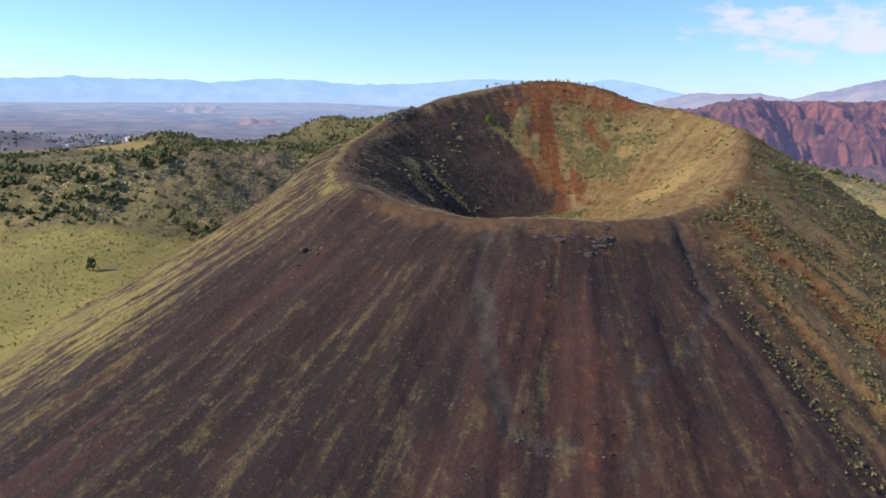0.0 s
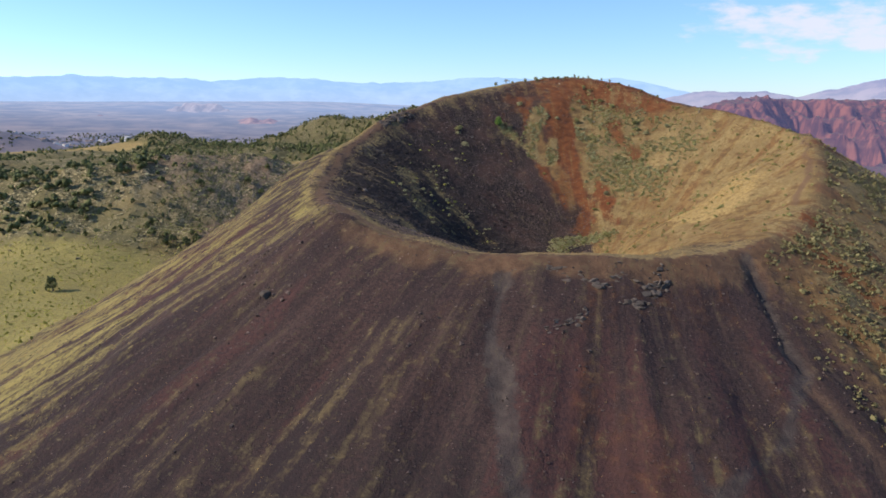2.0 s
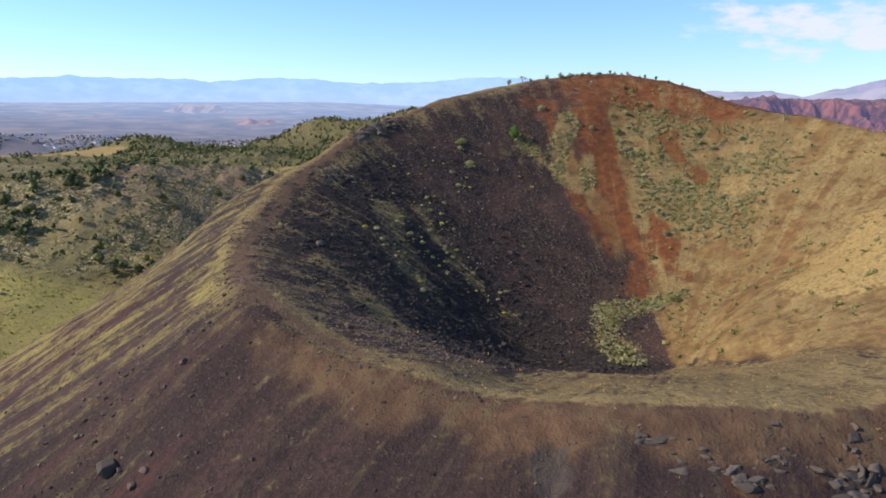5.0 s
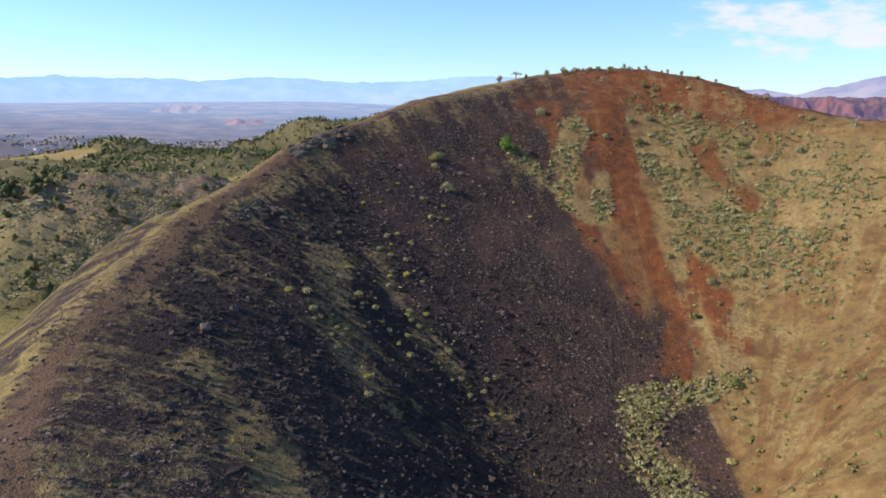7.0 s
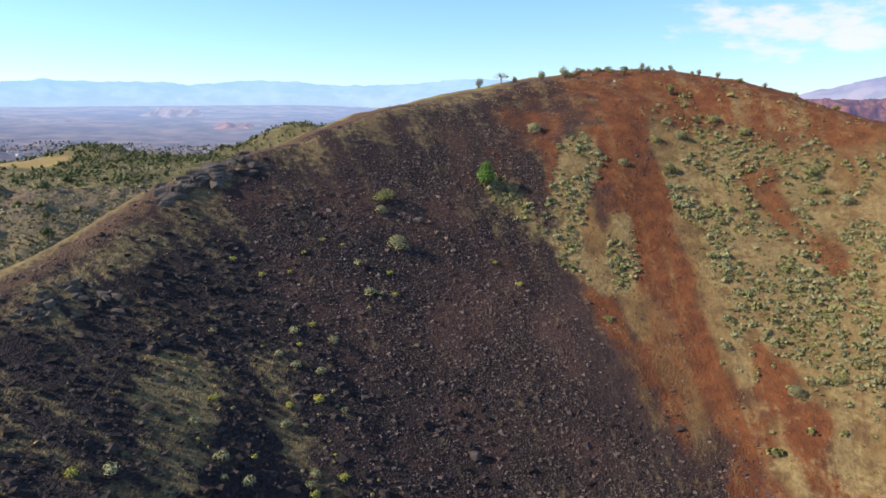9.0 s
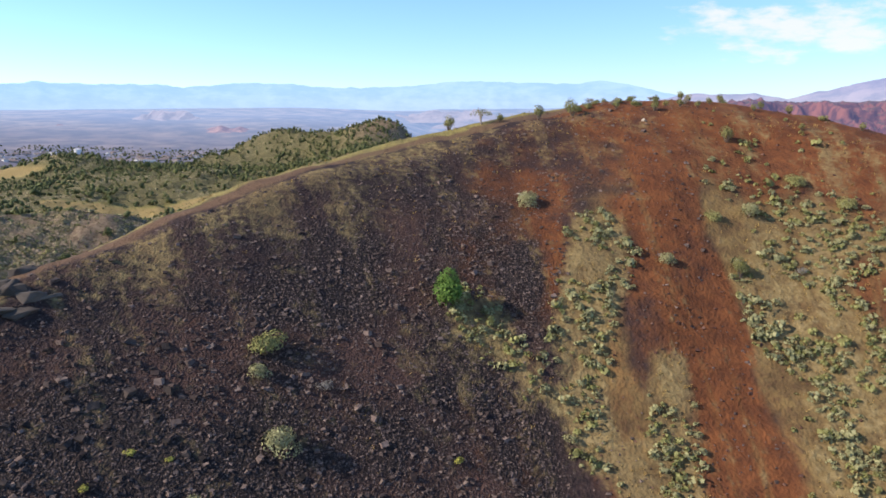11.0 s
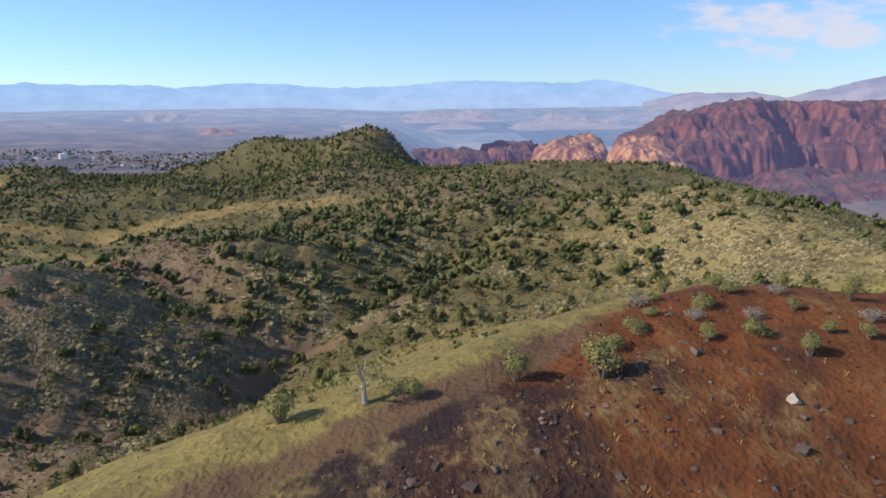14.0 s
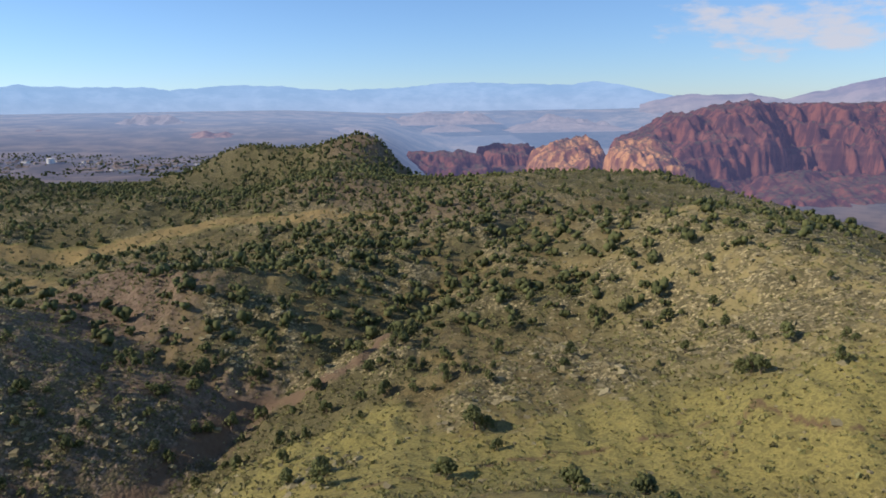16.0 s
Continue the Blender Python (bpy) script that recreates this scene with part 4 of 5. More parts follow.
# ---- far mountains, cliffs and buttes ----
def range_of(name, label, stations, near, deep, mat, seed, floor=20.0):
    """A mountain range along an arc: stations of (bearing in degrees, crest height)."""
    b0, b1 = stations[0][0], stations[-1][0]
    B, T = np.meshgrid(np.linspace(b0, b1, 260), np.linspace(0, 1, 28))
    crest = np.interp(B, [q[0] for q in stations], [q[1] for q in stations])
    crest = crest + 5 * fbm(B * 10, T * 0, 6, 4, seed)
    R = near + deep * T
    rise = np.clip(T / 0.75, 0, 1) ** 0.9
    fold = 0.07 * ridged(B * 9, T * 22, 7, 4, seed + 5) * np.sin(np.pi * np.clip(T / 0.75, 0, 1))
    Z = floor + (crest - floor) * np.clip(rise + fold, 0, 1.0)
    Z = np.where(T > 0.8, Z - (Z - floor) * (T - 0.8) / 0.2, Z)
    A = np.radians(B)
    V, F = sheet(R * np.sin(A), 200 + R * np.cos(A), Z)
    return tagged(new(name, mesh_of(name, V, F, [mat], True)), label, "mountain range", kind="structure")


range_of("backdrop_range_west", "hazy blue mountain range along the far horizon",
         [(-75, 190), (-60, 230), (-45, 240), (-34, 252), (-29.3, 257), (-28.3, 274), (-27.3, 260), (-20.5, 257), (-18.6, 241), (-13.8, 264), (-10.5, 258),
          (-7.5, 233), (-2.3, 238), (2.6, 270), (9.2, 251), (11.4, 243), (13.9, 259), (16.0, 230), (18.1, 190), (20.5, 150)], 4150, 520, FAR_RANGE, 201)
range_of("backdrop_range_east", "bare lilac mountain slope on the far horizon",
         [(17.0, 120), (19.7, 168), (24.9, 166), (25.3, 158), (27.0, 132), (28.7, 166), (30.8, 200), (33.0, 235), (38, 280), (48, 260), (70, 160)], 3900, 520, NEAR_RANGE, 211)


def massif(name, label, x0, x1, y0, y1, crest, floor, mat, seed, flute=55.0, cells=(220, 80), terraces=0.75, rough=9.0):
    """A sandstone wall with buttresses: crest gives (x, height) stations along it; it rises at y0 and ends at y1."""
    X, T = np.meshgrid(np.linspace(x0, x1, cells[0]), np.linspace(0, 1, cells[1]) ** 1.5)
    Y = y0 - 120 + (y1 - y0 + 120) * T
    top = np.interp(X, [q[0] for q in crest], [q[1] for q in crest]) + rough * fbm(X, Y, 55, 4, seed + 7) + 0.5 * rough * ridged(X, Y * 0.5, 38, 3, seed + 12)
    line = flute * (1 - ridged(X, Y * 0.3, 230, 2, seed)) * 0.9 + flute * 0.42 * (1 - ridged(X, Y * 0.2, 55, 3, seed + 2)) + flute * 0.25 * (1 - ridged(X, Y * 0.3, 22, 2, seed + 13)) + 12 * fbm(X, Y, 30, 2, seed + 3)
    t = Y - y0 - line
    wall = 0.14 * step(-120, 0, t) + terraces * 0.86 * (0.55 * step(0, 55, t) + 0.45 * step(75 + 40 * fbm(X, Y, 120, 2, seed + 15), 175, t)) + (1 - terraces) * 0.86 * step(170, 330, t + 30 * fbm(X, Y, 80, 3, seed + 4))
    ends = step(x0, x0 + 0.14 * min(400, x1 - x0), X + 25 * fbm(Y, X * 0, 40, 3, seed + 8)) * step(x1, x1 - 0.14 * min(400, x1 - x0), X + 25 * fbm(Y, X * 0, 40, 3, seed + 9)) * step(1.0, 0.93, T)
    gully = ridged(X + 0.45 * Y, Y * 0.35, 95, 4, seed + 6) * wall * (1 - wall) * 4
    Z = floor + (top - floor) * np.clip(wall + 0.15 * gully, 0, 1.03) * ends - 6 + 5 * fbm(X, Y, 24, 3, seed + 5) * wall
    V, F = sheet(X, Y, Z)
    ob = tagged(new(name, mesh_of(name, V, F, [mat], True)), label, "cliff")
    return ob


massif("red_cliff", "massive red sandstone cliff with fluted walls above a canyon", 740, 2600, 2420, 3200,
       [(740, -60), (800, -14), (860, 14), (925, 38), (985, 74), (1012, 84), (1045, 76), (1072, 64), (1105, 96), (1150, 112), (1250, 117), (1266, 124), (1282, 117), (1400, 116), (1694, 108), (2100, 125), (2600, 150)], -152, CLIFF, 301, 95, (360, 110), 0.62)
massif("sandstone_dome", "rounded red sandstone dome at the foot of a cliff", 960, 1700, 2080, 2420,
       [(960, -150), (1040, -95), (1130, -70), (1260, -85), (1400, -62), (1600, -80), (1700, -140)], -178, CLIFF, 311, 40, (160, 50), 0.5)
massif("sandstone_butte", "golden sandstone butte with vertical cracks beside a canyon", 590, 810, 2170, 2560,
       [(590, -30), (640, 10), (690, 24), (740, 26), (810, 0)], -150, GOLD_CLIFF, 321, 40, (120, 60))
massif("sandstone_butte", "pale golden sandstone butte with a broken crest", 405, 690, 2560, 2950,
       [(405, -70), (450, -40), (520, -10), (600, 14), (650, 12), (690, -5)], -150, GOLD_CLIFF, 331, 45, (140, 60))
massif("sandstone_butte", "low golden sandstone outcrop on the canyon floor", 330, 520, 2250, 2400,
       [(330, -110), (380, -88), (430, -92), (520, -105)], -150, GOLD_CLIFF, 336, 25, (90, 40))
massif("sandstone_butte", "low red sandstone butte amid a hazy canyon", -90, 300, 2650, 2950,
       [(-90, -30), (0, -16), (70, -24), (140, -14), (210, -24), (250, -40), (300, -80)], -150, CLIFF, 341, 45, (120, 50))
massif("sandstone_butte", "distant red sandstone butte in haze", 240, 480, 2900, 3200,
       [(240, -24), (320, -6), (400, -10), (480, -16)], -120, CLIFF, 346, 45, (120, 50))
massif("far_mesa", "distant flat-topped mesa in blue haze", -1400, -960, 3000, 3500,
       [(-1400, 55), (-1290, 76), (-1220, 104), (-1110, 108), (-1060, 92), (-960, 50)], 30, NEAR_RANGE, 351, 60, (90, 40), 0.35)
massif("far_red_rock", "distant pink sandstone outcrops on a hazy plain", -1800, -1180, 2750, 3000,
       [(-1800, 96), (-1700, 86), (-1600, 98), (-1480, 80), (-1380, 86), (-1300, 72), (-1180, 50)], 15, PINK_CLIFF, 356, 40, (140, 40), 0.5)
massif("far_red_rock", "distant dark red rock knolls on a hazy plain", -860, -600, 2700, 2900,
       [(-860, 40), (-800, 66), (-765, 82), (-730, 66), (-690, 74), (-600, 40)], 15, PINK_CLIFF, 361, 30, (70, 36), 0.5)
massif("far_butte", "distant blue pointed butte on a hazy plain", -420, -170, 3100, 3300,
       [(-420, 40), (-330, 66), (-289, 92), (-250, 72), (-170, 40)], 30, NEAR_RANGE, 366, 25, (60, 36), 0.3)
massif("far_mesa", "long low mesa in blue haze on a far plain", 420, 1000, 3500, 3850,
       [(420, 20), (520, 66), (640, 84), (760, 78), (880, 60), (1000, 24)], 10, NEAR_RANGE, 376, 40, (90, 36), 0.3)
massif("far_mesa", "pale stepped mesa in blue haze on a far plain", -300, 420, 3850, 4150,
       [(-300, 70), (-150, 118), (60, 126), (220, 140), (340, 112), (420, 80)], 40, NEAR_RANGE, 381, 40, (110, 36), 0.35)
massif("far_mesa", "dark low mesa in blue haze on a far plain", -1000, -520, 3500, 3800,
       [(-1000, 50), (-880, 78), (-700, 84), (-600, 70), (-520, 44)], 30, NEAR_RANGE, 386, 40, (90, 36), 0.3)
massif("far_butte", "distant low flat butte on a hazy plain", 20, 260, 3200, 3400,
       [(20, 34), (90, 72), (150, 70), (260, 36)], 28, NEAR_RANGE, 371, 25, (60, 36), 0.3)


# ---- shapes that grow and stones ----
rng = np.random.default_rng(11)


CUBE = np.array([[-1, -1, -1], [1, -1, -1], [1, 1, -1], [-1, 1, -1], [-1, -1, 1], [1, -1, 1], [1, 1, 1], [-1, 1, 1]], float)
CUBE_F = np.array([[0, 3, 2, 1], [4, 5, 6, 7], [0, 1, 5, 4], [1, 2, 6, 5], [2, 3, 7, 6], [3, 0, 4, 7]])


def cards(points, size, spread=0.45, upright=0.0):
    """Small leaf sprays of about that size at the points (with the way they face, if given): vertices and quads."""
    n = len(points)
    face = rng.normal(size=(n, 3))
    if points.shape[1] == 6:
        face = points[:, 3:] * 1.5 + face * 0.55
    points = points[:, :3]
    a = np.cross(face, rng.normal(size=(n, 3)))
    a /= np.linalg.norm(a, axis=1, keepdims=True) + 1e-9
    b = np.cross(face, a)
    b /= np.linalg.norm(b, axis=1, keepdims=True) + 1e-9
    k = size * (1 + spread * rng.uniform(-1, 1, (n, 1)))
    a, b = a * k * 0.5, b * k * 0.5
    V = np.stack([points - a - b * 0.5, points + a * 0.6 - b, points + a + b * 0.5, points - a * 0.6 + b], 1).reshape(-1, 3)
    return V, np.arange(4 * n).reshape(-1, 4)


def lobes(n, count, wide, high, base, flat=0.8, spread=0.4, small=0.24):
    """Points over several overlapping lobes, which make an uneven crown, and the way out from the crown at each."""
    centres = np.stack([rng.uniform(-spread, spread, count) * wide, rng.uniform(-spread, spread, count) * wide, base + high * rng.uniform(0.15, 0.66, count)], 1)
    size = rng.uniform(small, small + 0.16, count) * wide
    which = rng.integers(0, count, n)
    way = rng.normal(size=(n, 3))
    way[:, 2] = np.abs(way[:, 2]) * 1.15 - 0.35
    way /= np.linalg.norm(way, axis=1, keepdims=True)
    reach = way.copy()
    reach[:, 2] *= flat * high / wide * 1.2
    P = centres[which] + reach * (size[which] * rng.uniform(0.7, 1.0, n))[:, None]
    P[:, 2] = np.maximum(P[:, 2], 0.03)
    return np.concatenate([P, way], 1)


def clumps(P, count, size, squash=0.8):
    """Rounded leafy clumps at some of the crown's points, inside its skin."""
    out = []
    for q in P[rng.choice(len(P), count, False)]:
        V = CUBE / np.linalg.norm(CUBE, axis=1, keepdims=True) * size * rng.uniform(0.7, 1.15) * (1 + 0.35 * rng.uniform(-1, 1, (8, 1)))
        V[:, 2] *= squash
        turn = np.array(Euler(rng.uniform(0, 6.28, 3).tolist()).to_matrix())
        out.append((V @ turn.T + q[:3] * (0.8, 0.8, 0.88), CUBE_F))
    return joined(out)


def limb(a, b, ra, rb, sides=5):
    """A tapered limb between two points."""
    a, b = np.array(a, float), np.array(b, float)
    w = (b - a) / (np.linalg.norm(b - a) + 1e-9)
    u = np.cross(w, (0.3, 0.9, 0.2))
    u /= np.linalg.norm(u)
    v = np.cross(w, u)
    th = np.linspace(0, 2 * np.pi, sides, endpoint=False)
    ring = np.cos(th)[:, None] * u + np.sin(th)[:, None] * v
    V = np.concatenate([a + ring * ra, b + ring * rb])
    i = np.arange(sides)
    return V, np.stack([i, (i + 1) % sides, sides + (i + 1) % sides, sides + i], 1)


def joined(pieces):
    V, F, k = [], [], 0
    for v, f in pieces:
        V.append(v), F.append(f + k)
        k += len(v)
    return np.concatenate(V), np.concatenate(F)


def stone(rough=0.35):
    """An angular tumbled stone about one metre across."""
    V = CUBE * rng.uniform(0.28, 0.5, 3) + rng.uniform(-rough, rough, (8, 3)) * 0.45
    turn = np.array(Euler(rng.uniform(0, 6.28, 3).tolist()).to_matrix())
    V = V @ turn.T
    V[:, 2] *= 0.62
    return V, CUBE_F


def boulder(cuts=3, seed=0):
    """An angular block about one metre across, the hull of a few random points."""
    r2 = np.random.default_rng(900 + seed)
    bm = bmesh.new()
    for k in range(6 + 4 * cuts):
        q = r2.normal(size=3)
        q = q / np.abs(q).max() ** 0.7 / max(0.2, np.linalg.norm(q)) ** 0.3 * 0.42
        bm.verts.new(q)
    bmesh.ops.convex_hull(bm, input=bm.verts)
    bmesh.ops.delete(bm, geom=[v for v in bm.verts if not v.link_faces], context="VERTS")
    bmesh.ops.bevel(bm, geom=list(bm.edges), offset=0.025, segments=1, affect="EDGES")
    me = bpy.data.meshes.new("boulder")
    bm.to_mesh(me)
    bm.free()
    return me


def tuft(blades, high, lean):
    """A bunch of grass blades."""
    out = []
    for k in range(blades):
        th, ln = rng.uniform(0, 6.28), rng.uniform(0.2, 1) * lean
        w = 0.022
        u = np.array([-math.sin(th), math.cos(th), 0]) * w
        root = np.array([math.cos(th), math.sin(th), 0]) * 0.25 * lean
        tip = np.array([math.cos(th) * ln, math.sin(th) * ln, high * rng.uniform(0.6, 1)])
        out.append((np.array([root - u, root + u, tip + u * 0.4, tip - u * 0.4]), np.array([[0, 1, 2, 3]])))
    return joined(out)


def bush_shape(n, wide, high, size, count=5):
    return cards(lobes(n, count, wide, high, 0.0, 0.8, 0.22, 0.3), size)


def juniper_shape(n, wide, high, size, masses=0, mass=0.5):
    P = lobes(n, 7, wide * 0.85, high, 0.1 * high, 0.9)
    taper = np.clip(1.15 - 0.55 * P[:, 2] / high, 0.35, 1.1)
    P[:, :2] *= taper[:, None]
    return joined([cards(P, size), clumps(P, masses, mass)]) if masses else cards(P, size)


def settle(x, y, sink=0.05):
    return np.stack([x, y, land(x, y) - sink], 1)


def spots(n, box, weight, limit=0.02):
    """Random places in box (x0, x1, y0, y1), kept by weight(x, y, zones)."""
    x, y = rng.uniform(box[0], box[1], n), rng.uniform(box[2], box[3], n)
    w = weight(x, y, zones(x, y))
    keep = (rng.uniform(0, 1, n) < w) & (w > limit)
    return x[keep], y[keep]


def strewn(name, label, category, shapes, x, y, size, mat, sink=0.05, tilt=0.0, tall=0.25, smooth=False):
    """All of a kind that nobody could count, as one object."""
    P = settle(x, y, 0)
    pieces, k = [], rng.integers(0, len(shapes), len(x))
    for t, (tv, tf) in enumerate(shapes):
        sel = np.where(k == t)[0]
        if not len(sel):
            continue
        th = rng.uniform(0, 6.283, len(sel))
        c, s_ = np.cos(th), np.sin(th)
        sc = size[sel]
        zz = sc * (1 + tall * rng.uniform(-1, 1, len(sel)))
        V = np.empty((len(sel), len(tv), 3))
        V[..., 0] = (tv[:, 0] * c[:, None] - tv[:, 1] * s_[:, None]) * sc[:, None] + P[sel, 0, None]
        V[..., 1] = (tv[:, 0] * s_[:, None] + tv[:, 1] * c[:, None]) * sc[:, None] + P[sel, 1, None]
        V[..., 2] = tv[:, 2] * zz[:, None] + P[sel, 2, None] - sink * sc[:, None]
        F = tf[None] + (np.arange(len(sel)) * len(tv))[:, None, None]
        pieces.append((V.reshape(-1, 3), F.reshape(-1, 4)))
    V, F = joined(pieces)
    return tagged(new(name, mesh_of(name, V, F, [mat], smooth)), label, category, kind="stuff")


def upright(x, y, scale, turn=None, sink=0.05, squash=1.0):
    z = float(land(np.array([x]), np.array([y]))[0]) - sink
    th = rng.uniform(0, 6.283) if turn is None else turn
    return Matrix.Translation((x, y, z)) @ Matrix.Rotation(th, 4, "Z") @ Matrix.Diagonal((scale, scale, scale * squash, 1))


def place(proto, x, y, scale, sink=0.05, squash=1.0):
    """A copy of a thing, set on the ground at its own size."""
    m = upright(x, y, scale, None, sink, squash)
    ob = copy_thing(proto, m)
    ob.matrix_basis = m
    return ob


def shrub(name, label, category, group, mat, wide, high, n, size, stems=5, wood=BARK):
    """A shrub: stems and foliage under an empty at its base."""
    ob = tagged(new(name), label, category, group)
    pieces = []
    for k in range(stems):
        th = 6.283 * k / stems + rng.uniform(-0.4, 0.4)
        tip = (math.cos(th) * wide * 0.33, math.sin(th) * wide * 0.33, high * rng.uniform(0.5, 0.8))
        pieces.append(limb((math.cos(th) * 0.03, math.sin(th) * 0.03, -0.05), tip, 0.035 * high + 0.01, 0.008, 4))
    V, F = joined(pieces)
    part("branchwork", mesh_of("branchwork", V, F, [wood]), ob)
    V, F = bush_shape(n, wide, high, size)
    part("foliage", mesh_of("foliage", V, F, [mat]), ob)
    return ob


def juniper(label, group, wide, high, n, size, mat=JUNIPER, name="juniper_tree"):
    ob = tagged(new(name), label, "tree", group)
    pieces = [limb((0, 0, -0.3), (0.08 * wide, 0.03, high * 0.55), 0.05 * high, 0.02 * high, 6)]
    for k in range(6):
        th, z0 = 1.05 * k + rng.uniform(-0.3, 0.3), high * rng.uniform(0.1, 0.4)
        pieces.append(limb((0.03 * wide, 0, z0), (math.cos(th) * wide * 0.36, math.sin(th) * wide * 0.36, z0 + high * rng.uniform(0.15, 0.35)), 0.022 * high, 0.006 * high, 4))
    V, F = joined(pieces)
    part("trunk", mesh_of("trunk", V, F, [BARK], True), ob)
    V, F = juniper_shape(n, wide, high, size, 34, 0.14 * wide)
    part("crown", mesh_of("crown", V, F, [mat], True), ob)
    return ob


def settle_proto(ob, x, y, scale=1.0):
    """Puts a thing itself on the ground."""
    ob.matrix_basis = upright(x, y, scale)
    return ob


# ---- single trees and shrubs of the cone ----
green_bush = shrub("green_bush", "dense bright green bush growing among dark lava rubble", "bush", "", GREEN, 2.0, 2.7, 2600, 0.12)
settle_proto(green_bush, 13.9, 219.6)
olive = [shrub("desert_shrub", "low olive-green desert shrub on cinder slope", "shrub", "shrubs of the cone", OLIVE, 1.25, 1.0, 1100, 0.06),
         shrub("desert_shrub", "rounded grey-green desert shrub with a dry skirt", "shrub", "shrubs of the cone", SAGE, 1.3, 0.85, 1300, 0.055),
         shrub("desert_shrub", "loose green desert shrub with upright twigs", "shrub", "shrubs of the cone", OLIVE, 1.0, 1.2, 1000, 0.055, 8)]
grey = shrub("bare_shrub", "leafless grey shrub on red cinder", "shrub", "bare shrubs", GREY, 1.2, 0.75, 420, 0.05, 9, GREY)
for k, (x, y, sc) in enumerate([(3.2, 213.2, 1.7), (5.0, 208.8, 1.6), (35.4, 224.1, 1.3)]):
    settle_proto(olive[k], x, y, sc)
settle_proto(grey, 6.7, 212.4, 0.9)
SHRUBS = [(35.0, 228.4, 1.3), (38.0, 229.1, 1.6), (46.0, 229.4, 1.6), (20.6, 229.5, 1.9), (43.4, 232.5, 1.7), (30.1, 224.4, 1.3), (50.5, 219.6, 1.7),
          (52.3, 217.7, 1.7), (50.5, 221.9, 1.6), (57.9, 218.1, 1.6), (42.0, 198.8, 1.3), (38.3, 198.5, 1.5), (35.3, 182.5, 1.9), (49.4, 203.9, 1.4),
          (62.0, 224.0, 1.5), (3.2, 211.9, 1.2), (24.7, 206.8, 1.0), (34.4, 203.7, 1.0)]
for k, (x, y, sc) in enumerate(SHRUBS):
    place(olive[k % 2], x, y, sc * 0.8)
SUMMIT = [(28.8, 246.3, 1), (31.3, 245.1, 0), (33.3, 245.3, 1), (34.7, 243.8, 0), (37.4, 244.5, 0), (40.9, 246.1, 0), (29.6, 247.4, 1), (32.2, 248.0, 1), (35.8, 247.2, 2),
          (38.6, 247.9, 0), (27.4, 245.2, 1), (36.2, 245.2, 0), (30.3, 249.3, 1), (33.9, 249.6, 1), (37.0, 250.6, 2), (40.2, 250.2, 2), (42.6, 247.6, 0), (39.2, 244.6, 0),
          (43.6, 249.3, 1), (44.5, 244.0, 0), (48.5, 245.0, 0), (46.4, 246.6, 0), (50.5, 242.5, 1), (53.0, 240.0, 0), (47.0, 239.5, 0), (56.0, 237.5, 0), (59.5, 234.0, 1), (42.0, 252.5, 0),
          (34.4, 252.4, 1), (31.6, 251.6, 0)]
for x, y, k in SUMMIT:
    place(olive[0 if k == 1 else 2], x, y, rng.uniform(0.55, 0.9))
for x, y in ((33.9, 246.9), (31.4, 246.9), (29.4, 248.4), (38.4, 246.0), (36.0, 249.2), (40.0, 224.3)):
    place(grey, x, y, rng.uniform(0.8, 1.1))
for x, y, sc in ((26.6, 243.2, 1.5), (23.4, 243.5, 1.2), (14.7, 242.4, 1.2), (19.6, 242.7, 0.8), (39.6, 238.2, 1.3)):
    place(olive[2], x, y, sc)


def snag():
    """A half-dead tree with a bleached trunk."""
    ob = tagged(new("weathered_tree"), "small weathered tree with bleached trunk beside a dirt track", "tree", "rim trees")
    pieces = [limb((0, 0, -0.2), (0.25, 0.05, 0.9), 0.13, 0.09, 6), limb((0.25, 0.05, 0.9), (0.1, 0.3, 1.7), 0.08, 0.03), limb((0.25, 0.05, 0.85), (0.9, -0.2, 1.6), 0.06, 0.02),
              limb((0.1, 0, 0.5), (-0.7, 0.1, 1.3), 0.06, 0.02), limb((-0.35, 0.05, 0.9), (-0.5, -0.3, 1.6), 0.03, 0.01)]
    V, F = joined(pieces)
    part("trunk", mesh_of("trunk", V, F, [PALE_WOOD], True), ob)
    V, F = cards(lobes(420, 5, 1.7, 1.4, 0.7), 0.075)
    part("foliage", mesh_of("foliage", V, F, [OLIVE]), ob)
    return ob


snag_one = settle_proto(snag(), 17.8, 242.6, 0.95)
place(snag_one, 66.0, 218.5, 0.8)


def log_thing():
    V, F = joined([limb((-0.9, 0, 0.08), (0.5, 0.1, 0.16), 0.07, 0.05, 6), limb((0.5, 0.1, 0.16), (1.0, 0.3, 0.3), 0.05, 0.02), limb((0.1, 0.05, 0.12), (0.5, -0.4, 0.25), 0.03, 0.01)])
    ob = tagged(new("fallen_branch", mesh_of("fallen_branch", V, F, [PALE_WOOD], True)), "bleached fallen branch lying on dark rubble", "branch")
    return settle_proto(ob, 20.0, 230.8, 0.9)


log_thing()


# ---- stones that stand out ----
def lone_stone(name, label, mat, x, y, size, seed, squash=0.75, sink=0.12):
    me = boulder(3, seed)
    me.materials.append(mat)
    ob = tagged(new(name, me), label, "rock")
    ob.matrix_basis = upright(x, y, size, None, sink * size, squash)
    ob.matrix_basis.translation.z += 0.28 * size * squash
    return ob


